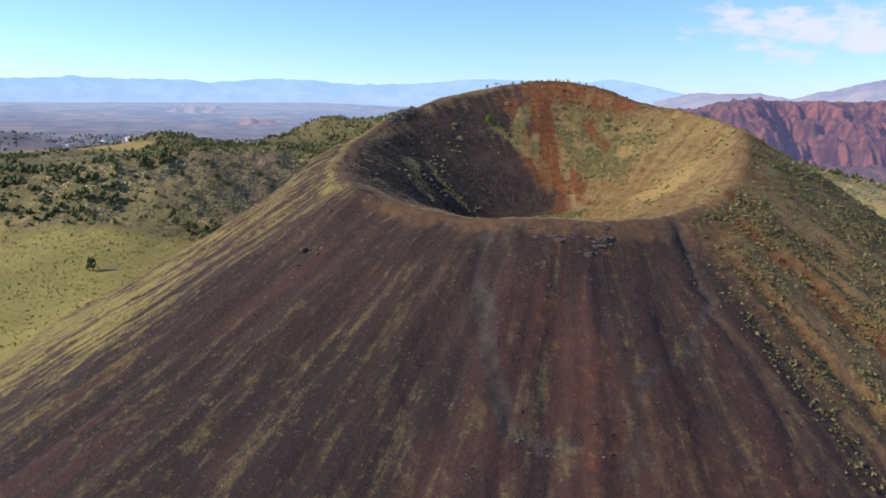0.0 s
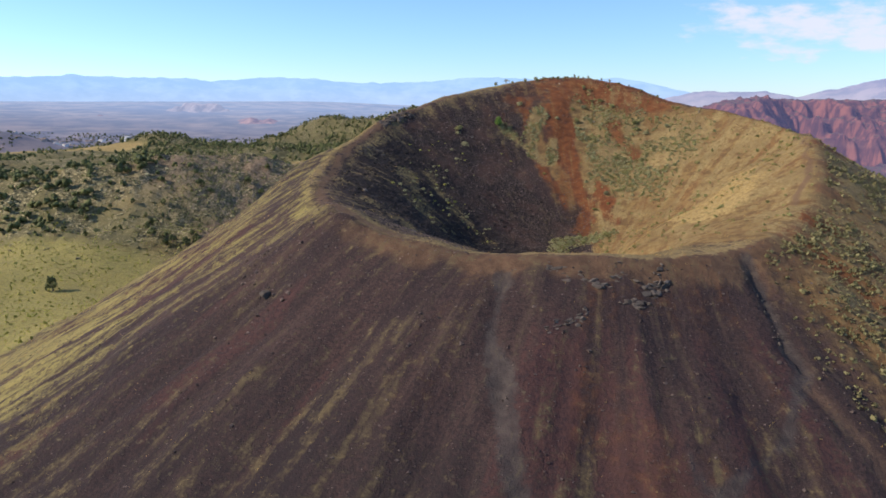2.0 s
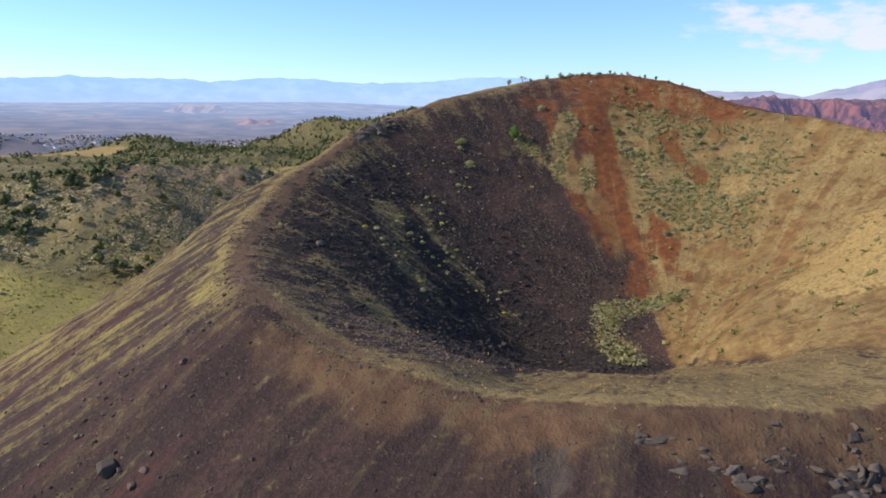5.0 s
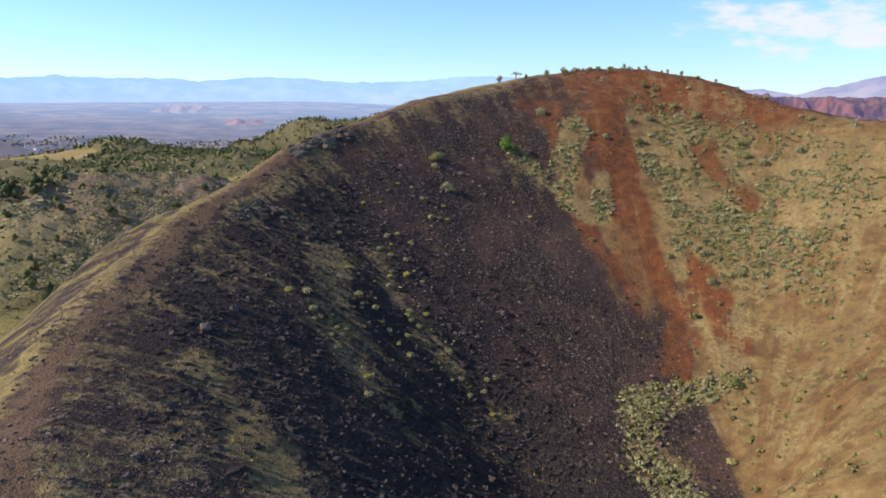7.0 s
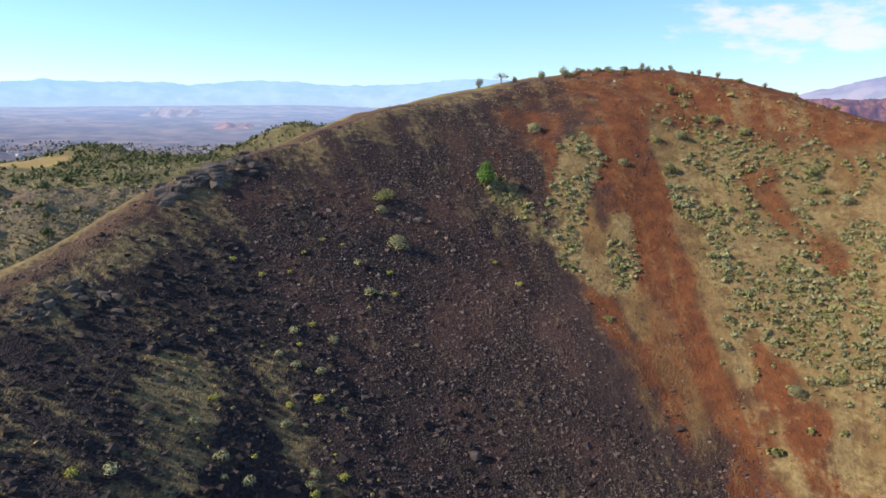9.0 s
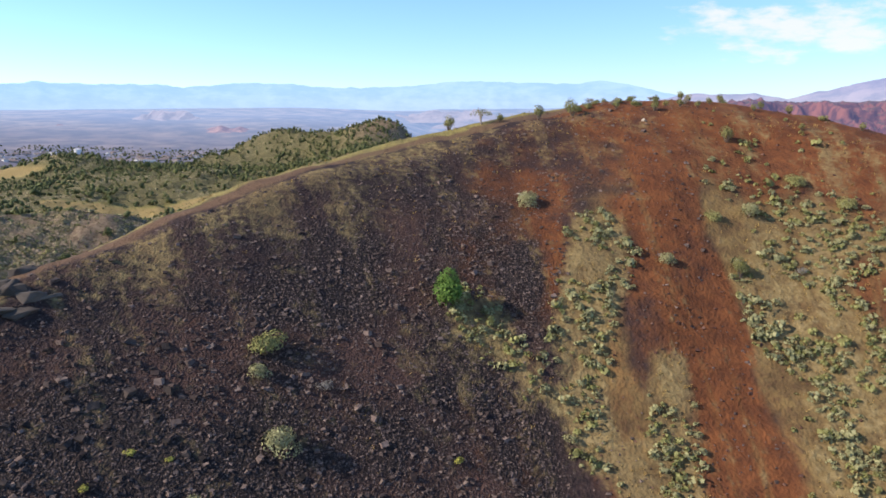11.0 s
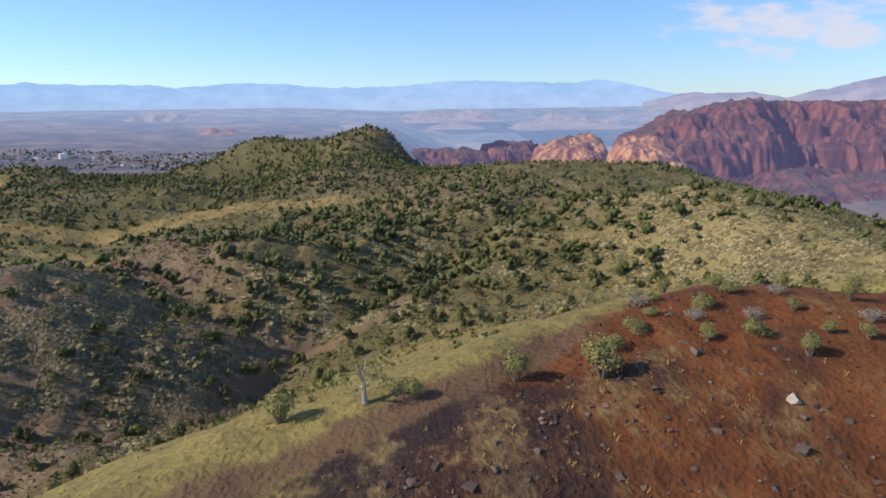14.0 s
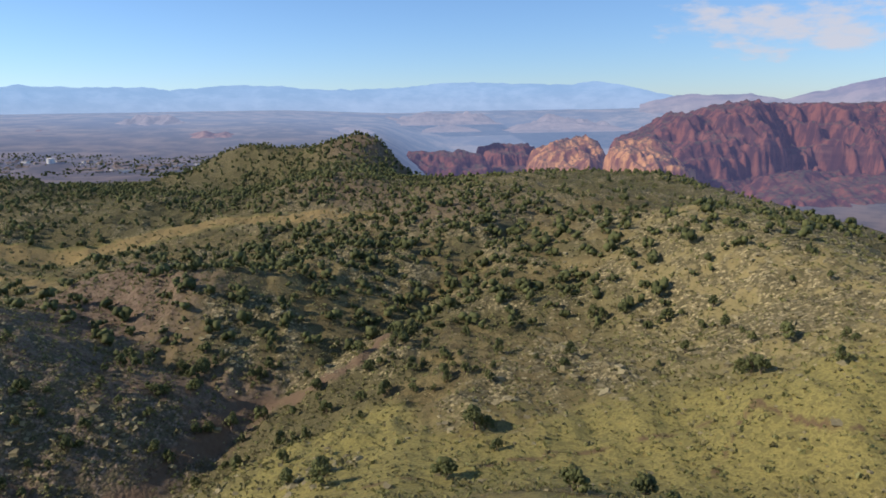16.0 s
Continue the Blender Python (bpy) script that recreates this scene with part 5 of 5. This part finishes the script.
lone_stone("boulder", "grey lava boulder half sunk in dark cinder", GREY_STONE, -15.6, 167.2, 1.25, 1)
lone_stone("boulder", "angular grey lava boulder on the crater wall", GREY_STONE, -14.4, 171.5, 1.0, 2)
lone_stone("boulder", "grey lava boulder on the brown outer slope", LEDGE, -26.2, 129.8, 2.2, 3)
lone_stone("pale_rock", "small pale rock on red cinder", PALE_STONE, 33.1, 241.7, 0.6, 4)
lone_stone("boulder", "small grey rock on dark rubble slope", GREY_STONE, 11.2, 192.0, 1.0, 5)
for k in range(26):
    x, y = rng.uniform(-34, -18), rng.uniform(124, 142)
    lone_stone("boulder", "small dark lava rock on brown cinder slope", LAVA, x, y, rng.uniform(0.35, 1.0), 10 + k)


def ledge(label, stations, size, seed, count):
    """A broken lava ledge: angular blocks along a line of stations."""
    ob = tagged(new("lava_ledge"), label, "rock outcrop")
    xs, ys = [q[0] for q in stations], [q[1] for q in stations]
    r2 = np.random.default_rng(seed)
    for k in range(count):
        f = r2.uniform(0, len(stations) - 1)
        x = float(np.interp(f, range(len(xs)), xs)) + r2.normal() * size * 0.35
        y = float(np.interp(f, range(len(ys)), ys)) + r2.normal() * size * 0.35
        me = boulder(2, seed + k)
        me.materials.append(LEDGE)
        s_ = size * r2.uniform(0.3, 0.95)
        b = part("lava_block", me, ob)
        k0 = min(int(f), len(xs) - 2)
        lie = math.atan2(ys[k0 + 1] - ys[k0], xs[k0 + 1] - xs[k0]) + r2.normal() * 0.35
        b.matrix_basis = upright(x, y, s_, lie, 0.10 * s_, r2.uniform(0.45, 0.8)) @ Matrix.Diagonal((r2.uniform(1.1, 1.7), r2.uniform(0.55, 0.9), 1, 1))
    return ob


ledge("dark lava ledge breaking out below the crater rim", [(13.6, 123.9), (15.7, 123.4), (17.6, 122.9), (20.0, 121.9), (21.2, 122.2)], 1.5, 400, 34)
ledge("thin lava lip below the crater rim", [(21.6, 122.8), (23.5, 123.3), (24.6, 123.5)], 0.8, 430, 14)
ledge("dark overhanging lava ledge on the outer slope", [(26.4, 122.2), (27.1, 121.9), (28.4, 121.9), (29.3, 123.0), (29.8, 124.7)], 1.9, 440, 34)
ledge("broken lava ledge on the brown outer slope", [(22.2, 119.5), (24.7, 119.5), (25.8, 119.4)], 1.2, 480, 22)
ledge("row of dark lava blocks on the outer slope", [(12.2, 115.2), (14.0, 115.5), (16.3, 116.2), (17.9, 117.0), (18.4, 117.8)], 1.1, 520, 34)
ledge("dark lava rib running down the outer slope", [(43.2, 129.5), (43.3, 125.0), (43.4, 121.0), (43.6, 117.0)], 1.0, 560, 26)
ledge("jagged black lava outcrop along the crater rim", [(-15.6, 204.0), (-14.4, 206.2), (-12.9, 208.8), (-11.2, 211.4), (-9.9, 213.2)], 2.3, 600, 90)
ledge("black lava blocks on the crater wall", [(-18.6, 187.5), (-18.2, 190.5), (-16.6, 193.0), (-14.4, 192.5)], 1.3, 660, 34)
ledge("small lava outcrop at the foot of the slope", [(9.6, 91.2), (11.5, 90.0), (13.7, 89.6), (16.7, 89.2)], 1.0, 700, 24)


# ---- cover that nobody could count ----
ROCKS = [stone() for k in range(12)]


def sizes(n, mid, spread, most):
    return np.minimum(mid * np.exp(spread * rng.normal(size=n)), most)


x, y = spots(85000, (-30, 40, 128, 225), lambda x, y, c: 0.62 * c["rubble"] * c["black"] * (1 - 0.6 * c["grass"]))
strewn("black_lava_rubble", "loose black lava rubble, coloured darker for the shadow on the crater wall", "rubble", ROCKS, x, y, sizes(len(x), 0.20, 0.55, 0.8), BLACK_LAVA, 0.05)
x, y = spots(330000, (-30, 80, 128, 250), lambda x, y, c: 0.72 * c["rubble"] * (1 - c["black"]) * (1 - 0.6 * c["grass"]) + 0.10 * c["red"] * step(80, 90, c["angle"]) * step(130, 110, c["angle"]))
strewn("lava_rubble", "loose dark lava rubble covering the crater wall", "rubble", ROCKS, x, y, sizes(len(x), 0.115, 0.5, 0.5), LAVA, 0.05)
x, y = spots(52000, (-10, 80, 165, 262), lambda x, y, c: 0.25 * c["red"] + 0.05 * c["grass"])
strewn("cinder_stones", "scattered red cinder stones on the chutes", "stones", ROCKS, x, y, sizes(len(x), 0.105, 0.5, 0.4), REDSTONE, 0.05)
x, y = spots(50000, (-95, 110, 78, 165), lambda x, y, c: (c["d"] > 0) * 0.30 * (1 - c["grass"]) * c["cone"])
strewn("slope_stones", "small dark stones scattered over the outer slope", "stones", ROCKS, x, y, sizes(len(x), 0.15, 0.5, 0.6), SLOPE_STONE, 0.05)
x, y = spots(105000, (-260, 230, 300, 800), lambda x, y, c: 0.45 * c["rock"] * step(800, 500, y) + 0.35 * c["ridge"] * step(540, 480, y) + 0.04 * c["hill"])
strewn("tan_rocks", "weathered tan sandstone rocks breaking out of the hillsides", "rocks", ROCKS, x, y, sizes(len(x), 0.60, 0.5, 2.0), TAN_STONE, 0.05, 0, 0.4)

CRAG_ROCKS = [stone(0.5) for k in range(10)]
x, y = spots(120000, (-100, 120, 350, 760), lambda x, y, c: 0.5 * c["hill"] * step(1.0, 0.35, np.minimum.reduce([np.hypot(x - cx, (y - cy) * 0.7) / cr for cx, cy, cr in CRAGS]) + 0.35 * fbm(x, y, 6, 2, 171)) * step(-0.3, 0.3, fbm(x, y, 3.5, 2, 172)))
strewn("crag_rocks", "pale broken sandstone crags on the hillsides", "rocks", CRAG_ROCKS, x, y, sizes(len(x), 0.95, 0.45, 2.6), TAN_STONE, 0.05, 0, 0.4)

TUFTS = [tuft(5, 0.20, 0.34) for k in range(6)]
x, y = spots(64000, (-130, 115, 78, 290), lambda x, y, c: 0.62 * c["grass"] * (c["track"] < 0.3) + 0.02 * c["cone"] * (1 - c["red"]))
strewn("dry_grass", "dry yellow bunch grass on the cone's slopes", "grass", TUFTS, x, y, sizes(len(x), 0.7, 0.3, 1.1), STRAW, 0.03)
x, y = spots(30000, (8, 76, 162, 244), lambda x, y, c: 0.7 * np.maximum(c["sage"], c["grass"]) * (c["d"] < 0))
strewn("wall_grass", "dry yellow-green grass between the sage of the crater wall", "grass", TUFTS, x, y, sizes(len(x), 0.75, 0.35, 1.3), STRAW, 0.03)
x, y = spots(60000, (-270, 200, 150, 700), lambda x, y, c: (0.6 * c["grass"] + 0.10) * c["hill"] * step(100, 60, np.where(y < 300, x + 120, 0)))
strewn("hill_grass", "dry pale grass between the hillside shrubs", "grass", TUFTS, x, y, sizes(len(x), 1.1, 0.3, 1.8), STRAW, 0.03)

SMALL = [bush_shape(10, 1.0, 0.62, 0.32, 2) for k in range(8)]
LOW = [bush_shape(16, 1.0, 0.55, 0.24, 3) for k in range(6)]
TINY = [cards(lobes(4, 1, 1.2, 0.6, 0.0), 0.6) for k in range(8)]
for name, label, mat, mid in (("hill_scrub", "low grey-green scrub covering the desert hills", OLIVE, 0.85), ("hill_brush", "low brown-green brush covering the desert hills", BRUSH, 0.8)):
    x, y = spots(30000, (-135, 190, 318, 520), lambda x, y, c: c["hill"] * (0.45 + 0.45 * c["scrub"]) * (1 - 0.45 * c["grass"]) * (1 - c["wash"]) * (1 - 0.4 * c["rock"] * step(60, 110, x)))
    strewn(name, label, "scrub", SMALL, x, y, sizes(len(x), 0.8 * mid, 0.4, 2.0), mat, 0.03)
    x, y = spots(19000, (-330, 260, 330, 950), lambda x, y, c: c["hill"] * (0.4 + 0.5 * c["scrub"]) * (1 - 0.35 * c["grass"]) * (1 - 0.6 * c["rock"] * step(60, 110, x)) * np.maximum(step(500, 540, y), step(120, 150, np.abs(x - 25))))
    strewn(name, label, "scrub", TINY, x, y, sizes(len(x), mid * 1.3, 0.35, 2.2), mat, 0.03)
x, y = spots(60000, (30, 125, 66, 185), lambda x, y, c: (c["d"] > 2) * c["cone"] * step(-76, -60, np.where(c["angle"] > 180, c["angle"] - 360, c["angle"])) * (1 - c["track"]) * (1 - c["ash"]) * (0.08 + 0.5 * step(-0.2, 0.5, fbm(x, y, 7, 3, 131) + 0.3 * c["grass"])) * step(1.2, 2.4, np.minimum(trace(x, y, BARE_RUN), trace(x, y, TRENCH))))
strewn("slope_scrub", "olive and grey shrubs on the reddish outer slope", "scrub", SMALL, x, y, sizes(len(x), 0.58, 0.35, 1.3), BRUSH, 0.03)

x, y = spots(26000, (-60, 150, 244, 375), lambda x, y, c: (c["d"] > 5) * step(-0.5, 0.4, fbm(x, y, 9, 3, 151)) * 0.45 * (1 - c["track"]) * step(40, 46, c["angle"]) * step(140, 128, c["angle"]))
strewn("back_slope_brush", "low olive brush and grass clumps behind the cone", "scrub", LOW, x, y, sizes(len(x), 0.42, 0.45, 0.9), OLIVE, 0.03)
x, y = spots(16000, (-270, -40, 170, 350), lambda x, y, c: c["hill"] * (0.25 + 0.6 * step(-0.2, 0.4, fbm(x, y, 12, 3, 137))))
strewn("plain_scrub", "low yellow-green scrub and grass clumps on the plain", "scrub", TINY, x, y, sizes(len(x), 0.55, 0.35, 1.2), YELLOW, 0.03)

# grey-green sagebrush of the crater wall: the nearest stand singly
sage_proto = [shrub("sagebrush", "small pale grey-green sagebrush on the crater wall", "shrub", "sagebrush of the crater", SAGE, 1.0, 0.7, 200, 0.10, 4) for k in range(3)]
x, y = spots(30000, (10, 72, 164, 242), lambda x, y, c: 0.85 * c["sage"] * step(-0.8, 0.1, fbm(x, y, 3.5, 2, 133) + 0.5 * fbm(c["angle"] * 0.9, c["s"] * 1.5, 1.7, 2, 134)))
for k, p in enumerate(sage_proto):
    settle_proto(p, x[k], y[k], 0.9)
for k in range(3, min(300, len(x))):
    place(sage_proto[k % 3], x[k], y[k], rng.uniform(0.35, 0.85))
SAGES = [bush_shape(32, 1.0, 0.7, 0.23, 3) for k in range(5)]
strewn("sage_scrub", "pale grey-green sage scrub on the crater wall", "scrub", SAGES, x[300::2], y[300::2], sizes(len(x[300::2]), 0.50, 0.42, 1.0), SAGE, 0.03)
strewn("green_scrub", "small yellow-green shrubs among the sage of the crater wall", "scrub", SAGES, x[301::2], y[301::2], sizes(len(x[301::2]), 0.42, 0.45, 0.9), OLIVE, 0.03)
x, y = spots(9000, (10, 80, 135, 244), lambda x, y, c: 0.22 * c["right"] * (0.3 + 0.7 * step(-0.2, 0.5, fbm(x, y, 8, 2, 139))))
strewn("wall_scrub", "low olive shrubs on the grassy crater wall", "scrub", SAGES, x, y, sizes(len(x), 0.5, 0.4, 1.3), OLIVE, 0.03)
x, y = spots(1500, (18, 40, 160, 190), lambda x, y, c: 0.8 * step(3.4, 1.2, trace(x, y, SAGE_FLOOR)))
strewn("floor_scrub", "grey sage scrub on the crater floor", "scrub", SAGES, x, y, sizes(len(x), 0.45, 0.3, 0.9), SAGE, 0.03)

# yellow-flowering shrubs amid the dark rubble
brush_proto = shrub("rabbitbrush", "yellow-green rabbitbrush amid dark lava rubble", "shrub", "rabbitbrush of the crater", YELLOW, 1.0, 0.75, 280, 0.085, 4)
pale_proto = shrub("rabbitbrush", "pale silvery rabbitbrush amid dark lava rubble", "shrub", "rabbitbrush of the crater", SAGE, 1.0, 0.75, 280, 0.085, 4)
ROWS_OF_BRUSH = [(-7.0, 189.0), (-1.7, 197.0), (-2.1, 192.0), (-3.2, 181.2), (-1.1, 185.8), (3.8, 185.2), (0.3, 179.8), (6.6, 178.5), (3.0, 202.5), (-4.2, 172.5), (-7.9, 176.8), (0.8, 189.5), (8.2, 176.4)]
settle_proto(brush_proto, -6.0, 200.4, 0.7)
settle_proto(pale_proto, 2.8, 202.8, 1.1)
for x0, y0 in ROWS_OF_BRUSH:
    for k in range(8):
        place(brush_proto if k % 3 == 0 else pale_proto, x0 + rng.normal() * 1.3 + 0.55 * (k - 3.5), y0 + rng.normal() * 1.3 - 0.75 * (k - 3.5), 0.3 + 0.75 * rng.uniform() ** 2)
for x0, y0 in ((-1.4, 197.6), (-8.4, 200.8), (-1.8, 206.2), (-3.2, 204.1), (16.5, 209.3), (4.2, 205.4), (14.2, 211.1)):
    place(brush_proto, x0, y0, rng.uniform(0.55, 0.9))

# ---- junipers ----
tree_proto = [juniper("dark green juniper tree on a desert hillside", "junipers of the hills", 3.6, 4.4, 310, 0.31),
              juniper("dark green juniper tree on a desert hillside", "junipers of the hills", 4.4, 4.0, 330, 0.33),
              juniper("rounded dark green juniper tree on a desert hillside", "junipers of the hills", 3.6, 3.6, 300, 0.30)]
for p, (x, y, sc) in zip(tree_proto, [(-134.8, 265.0, 1.25), (34.6, 381.6, 1.35), (94.4, 383.2, 1.15)]):
    settle_proto(p, x, y, sc)
NAMED_TREES = [(-58.1, 398.7), (36.8, 381.7), (93.2, 384.8), (106.4, 397.0), (104.3, 372.2), (-32.1, 418.9), (-34.9, 416.6), (-46.7, 423.4), (-27.3, 422.8), (-1.4, 368.4), (6.0, 362.4),
               (28.1, 359.1), (77.8, 459.4), (51.8, 459.1), (-5.3, 382.3), (-71.6, 407.6), (-59.2, 438.9), (-74.1, 451.6), (85.9, 453.6), (95.8, 444.0), (-38.0, 406.2), (14.0, 415.8), (80.2, 457.0), (4.6, 369.4), (91.8, 386.5)]
for k, (x, y) in enumerate(NAMED_TREES):
    place(tree_proto[k % 2], x, y, rng.uniform(0.8, 1.15), 0.1)
x, y = spots(17500, (-480, 260, 325, 1120),
             lambda x, y, c: c["hill"] * (1 - np.clip(1.3 * c["meadow"], 0, 0.93)) * (0.12 + 0.75 * step(-0.3, 0.6, fbm(x, y, 60, 3, 141) + 0.45 * np.exp(-(along(x, y, -10, 480, 60, 760) / 90) ** 2) + 0.9 * np.exp(-(along(x, y, -40, 430, 15, 500) / 24) ** 2) + 0.7 * np.exp(-(along(x, y, -10, 590, 20, 520) / 34) ** 2) + 1.1 * np.exp(-(trace(x, y, [(-24, 440), (-50, 450), (-85, 470), (-110, 480)]) / 13) ** 2) + 1.0 * np.exp(-(along(x, y, 25, 430, 60, 418) / 11) ** 2) + 0.6 * np.exp(-(along(x, y, -150, 985, 0, 950) / 90) ** 2) + 0.5 * np.exp(-(along(x, y, -60, 680, -10, 600) / 45) ** 2)))
             * (1 - 0.65 * c["rock"] * step(60, 110, x)) * (1 - c["wash"]))
x2, y2 = spots(5200, (-330, 60, 740, 1110), lambda x, y, c: c["hill"] * (1 - np.clip(1.3 * c["meadow"], 0, 0.93)) * 0.28)
x, y = np.concatenate([x, x2]), np.concatenate([y, y2])
order = np.argsort(np.hypot(x - 25, y - 246))
x, y = x[order], y[order]
for k in range(min(270, len(x))):
    place(tree_proto[k % 3], x[k], y[k], rng.uniform(0.45, 1.05), 0.1)
FAR_TREES = [juniper_shape(12, 4.2, 3.0, 0.82, 4, 1.1) for k in range(10)]
SPECKS = [juniper_shape(6, 3.6, 3.2, 1.0, 2, 1.25) for k in range(10)]
x, y = x[270:], y[270:]
near = y < 680
strewn("juniper_woods", "scattered dark green junipers over the hills", "trees", FAR_TREES, x[near], y[near], sizes(int(near.sum()), 0.95, 0.32, 1.7), JUNIPER, 0.1, smooth=True)
strewn("juniper_woods", "far dark green junipers over the wooded hill", "trees", SPECKS, x[~near], y[~near], sizes(int((~near).sum()), 0.9, 0.3, 1.5), JUNIPER, 0.1, smooth=True)


# ---- the far town ----
def house_thing(label, w, d, h, wall, roof):
    ob = tagged(new("house"), label, "house", "houses of the far town")
    V = CUBE * (w / 2, d / 2, (h + 1) / 2) + (0, 0, (h - 1) / 2)
    part("wall", mesh_of("wall", V, CUBE_F, [wall]), ob)
    e = 0.5
    V = np.array([[-w / 2 - e, -d / 2 - e, h], [w / 2 + e, -d / 2 - e, h], [w / 2 + e, d / 2 + e, h], [-w / 2 - e, d / 2 + e, h],
                  [-w / 2 + 1.5, 0, h + 2.2], [w / 2 - 1.5, 0, h + 2.2], [w / 2 - 1.5, 0.05, h + 2.2], [-w / 2 + 1.5, 0.05, h + 2.2]])
    part("roof", mesh_of("roof", V, CUBE_F, [roof]), ob)
    return ob


houses = [house_thing("pale stucco house with brown roof in a distant town", 16, 11, 4.5, HOUSE_WALL, HOUSE_ROOF),
          house_thing("white house with pale roof in a distant town", 18, 12, 5.0, WHITE_PAINT, HOUSE_WALL),
          house_thing("low brown-roofed house in a distant town", 22, 13, 4.0, HOUSE_WALL, HOUSE_ROOF)]
for k, h in enumerate(houses):
    settle_proto(h, -700 + 60 * k, 1850)
for k in range(240):
    x, y = rng.uniform(-1150, -330), rng.uniform(1650, 2150)
    if fbm(np.array([x]), np.array([y]), 140, 2, 161)[0] > -0.25:
        place(houses[k % 3] if k % 4 else houses[0], x, y, rng.uniform(0.6, 1.0), 0.3)
FAR_CLUMPS = [juniper_shape(10, 7.0, 5.0, 3.6) for k in range(4)]
x, y = spots(3800, (-1300, -250, 1500, 2300), lambda x, y, c: step(-0.3, 0.5, fbm(x, y, 150, 3, 162)))
strewn("town_trees", "dark garden trees between the houses of a distant town", "trees", FAR_CLUMPS, x, y, sizes(len(x), 0.6, 0.3, 1.0), JUNIPER, 0.1)


def tank_thing():
    ob = tagged(new("water_tank"), "white water tank on a bare knoll near a distant town", "water tank")
    th = np.linspace(0, 2 * np.pi, 20, endpoint=False)
    ring = np.stack([np.cos(th) * 9, np.sin(th) * 9], 1)
    V = np.concatenate([np.c_[ring, np.full(20, -2.0)], np.c_[ring, np.full(20, 10.0)]])
    i = np.arange(20)
    part("shell", mesh_of("shell", V, np.stack([i, (i + 1) % 20, 20 + (i + 1) % 20, 20 + i], 1), [WHITE_PAINT], True), ob)
    V = np.concatenate([np.c_[ring * 1.03, np.full(20, 10.0)], np.c_[ring * 0.1, np.full(20, 11.8)]])
    part("roof", mesh_of("roof", V, np.stack([i, (i + 1) % 20, 20 + (i + 1) % 20, 20 + i], 1), [WHITE_PAINT], True), ob)
    return settle_proto(ob, -860, 1955)


tank_thing()
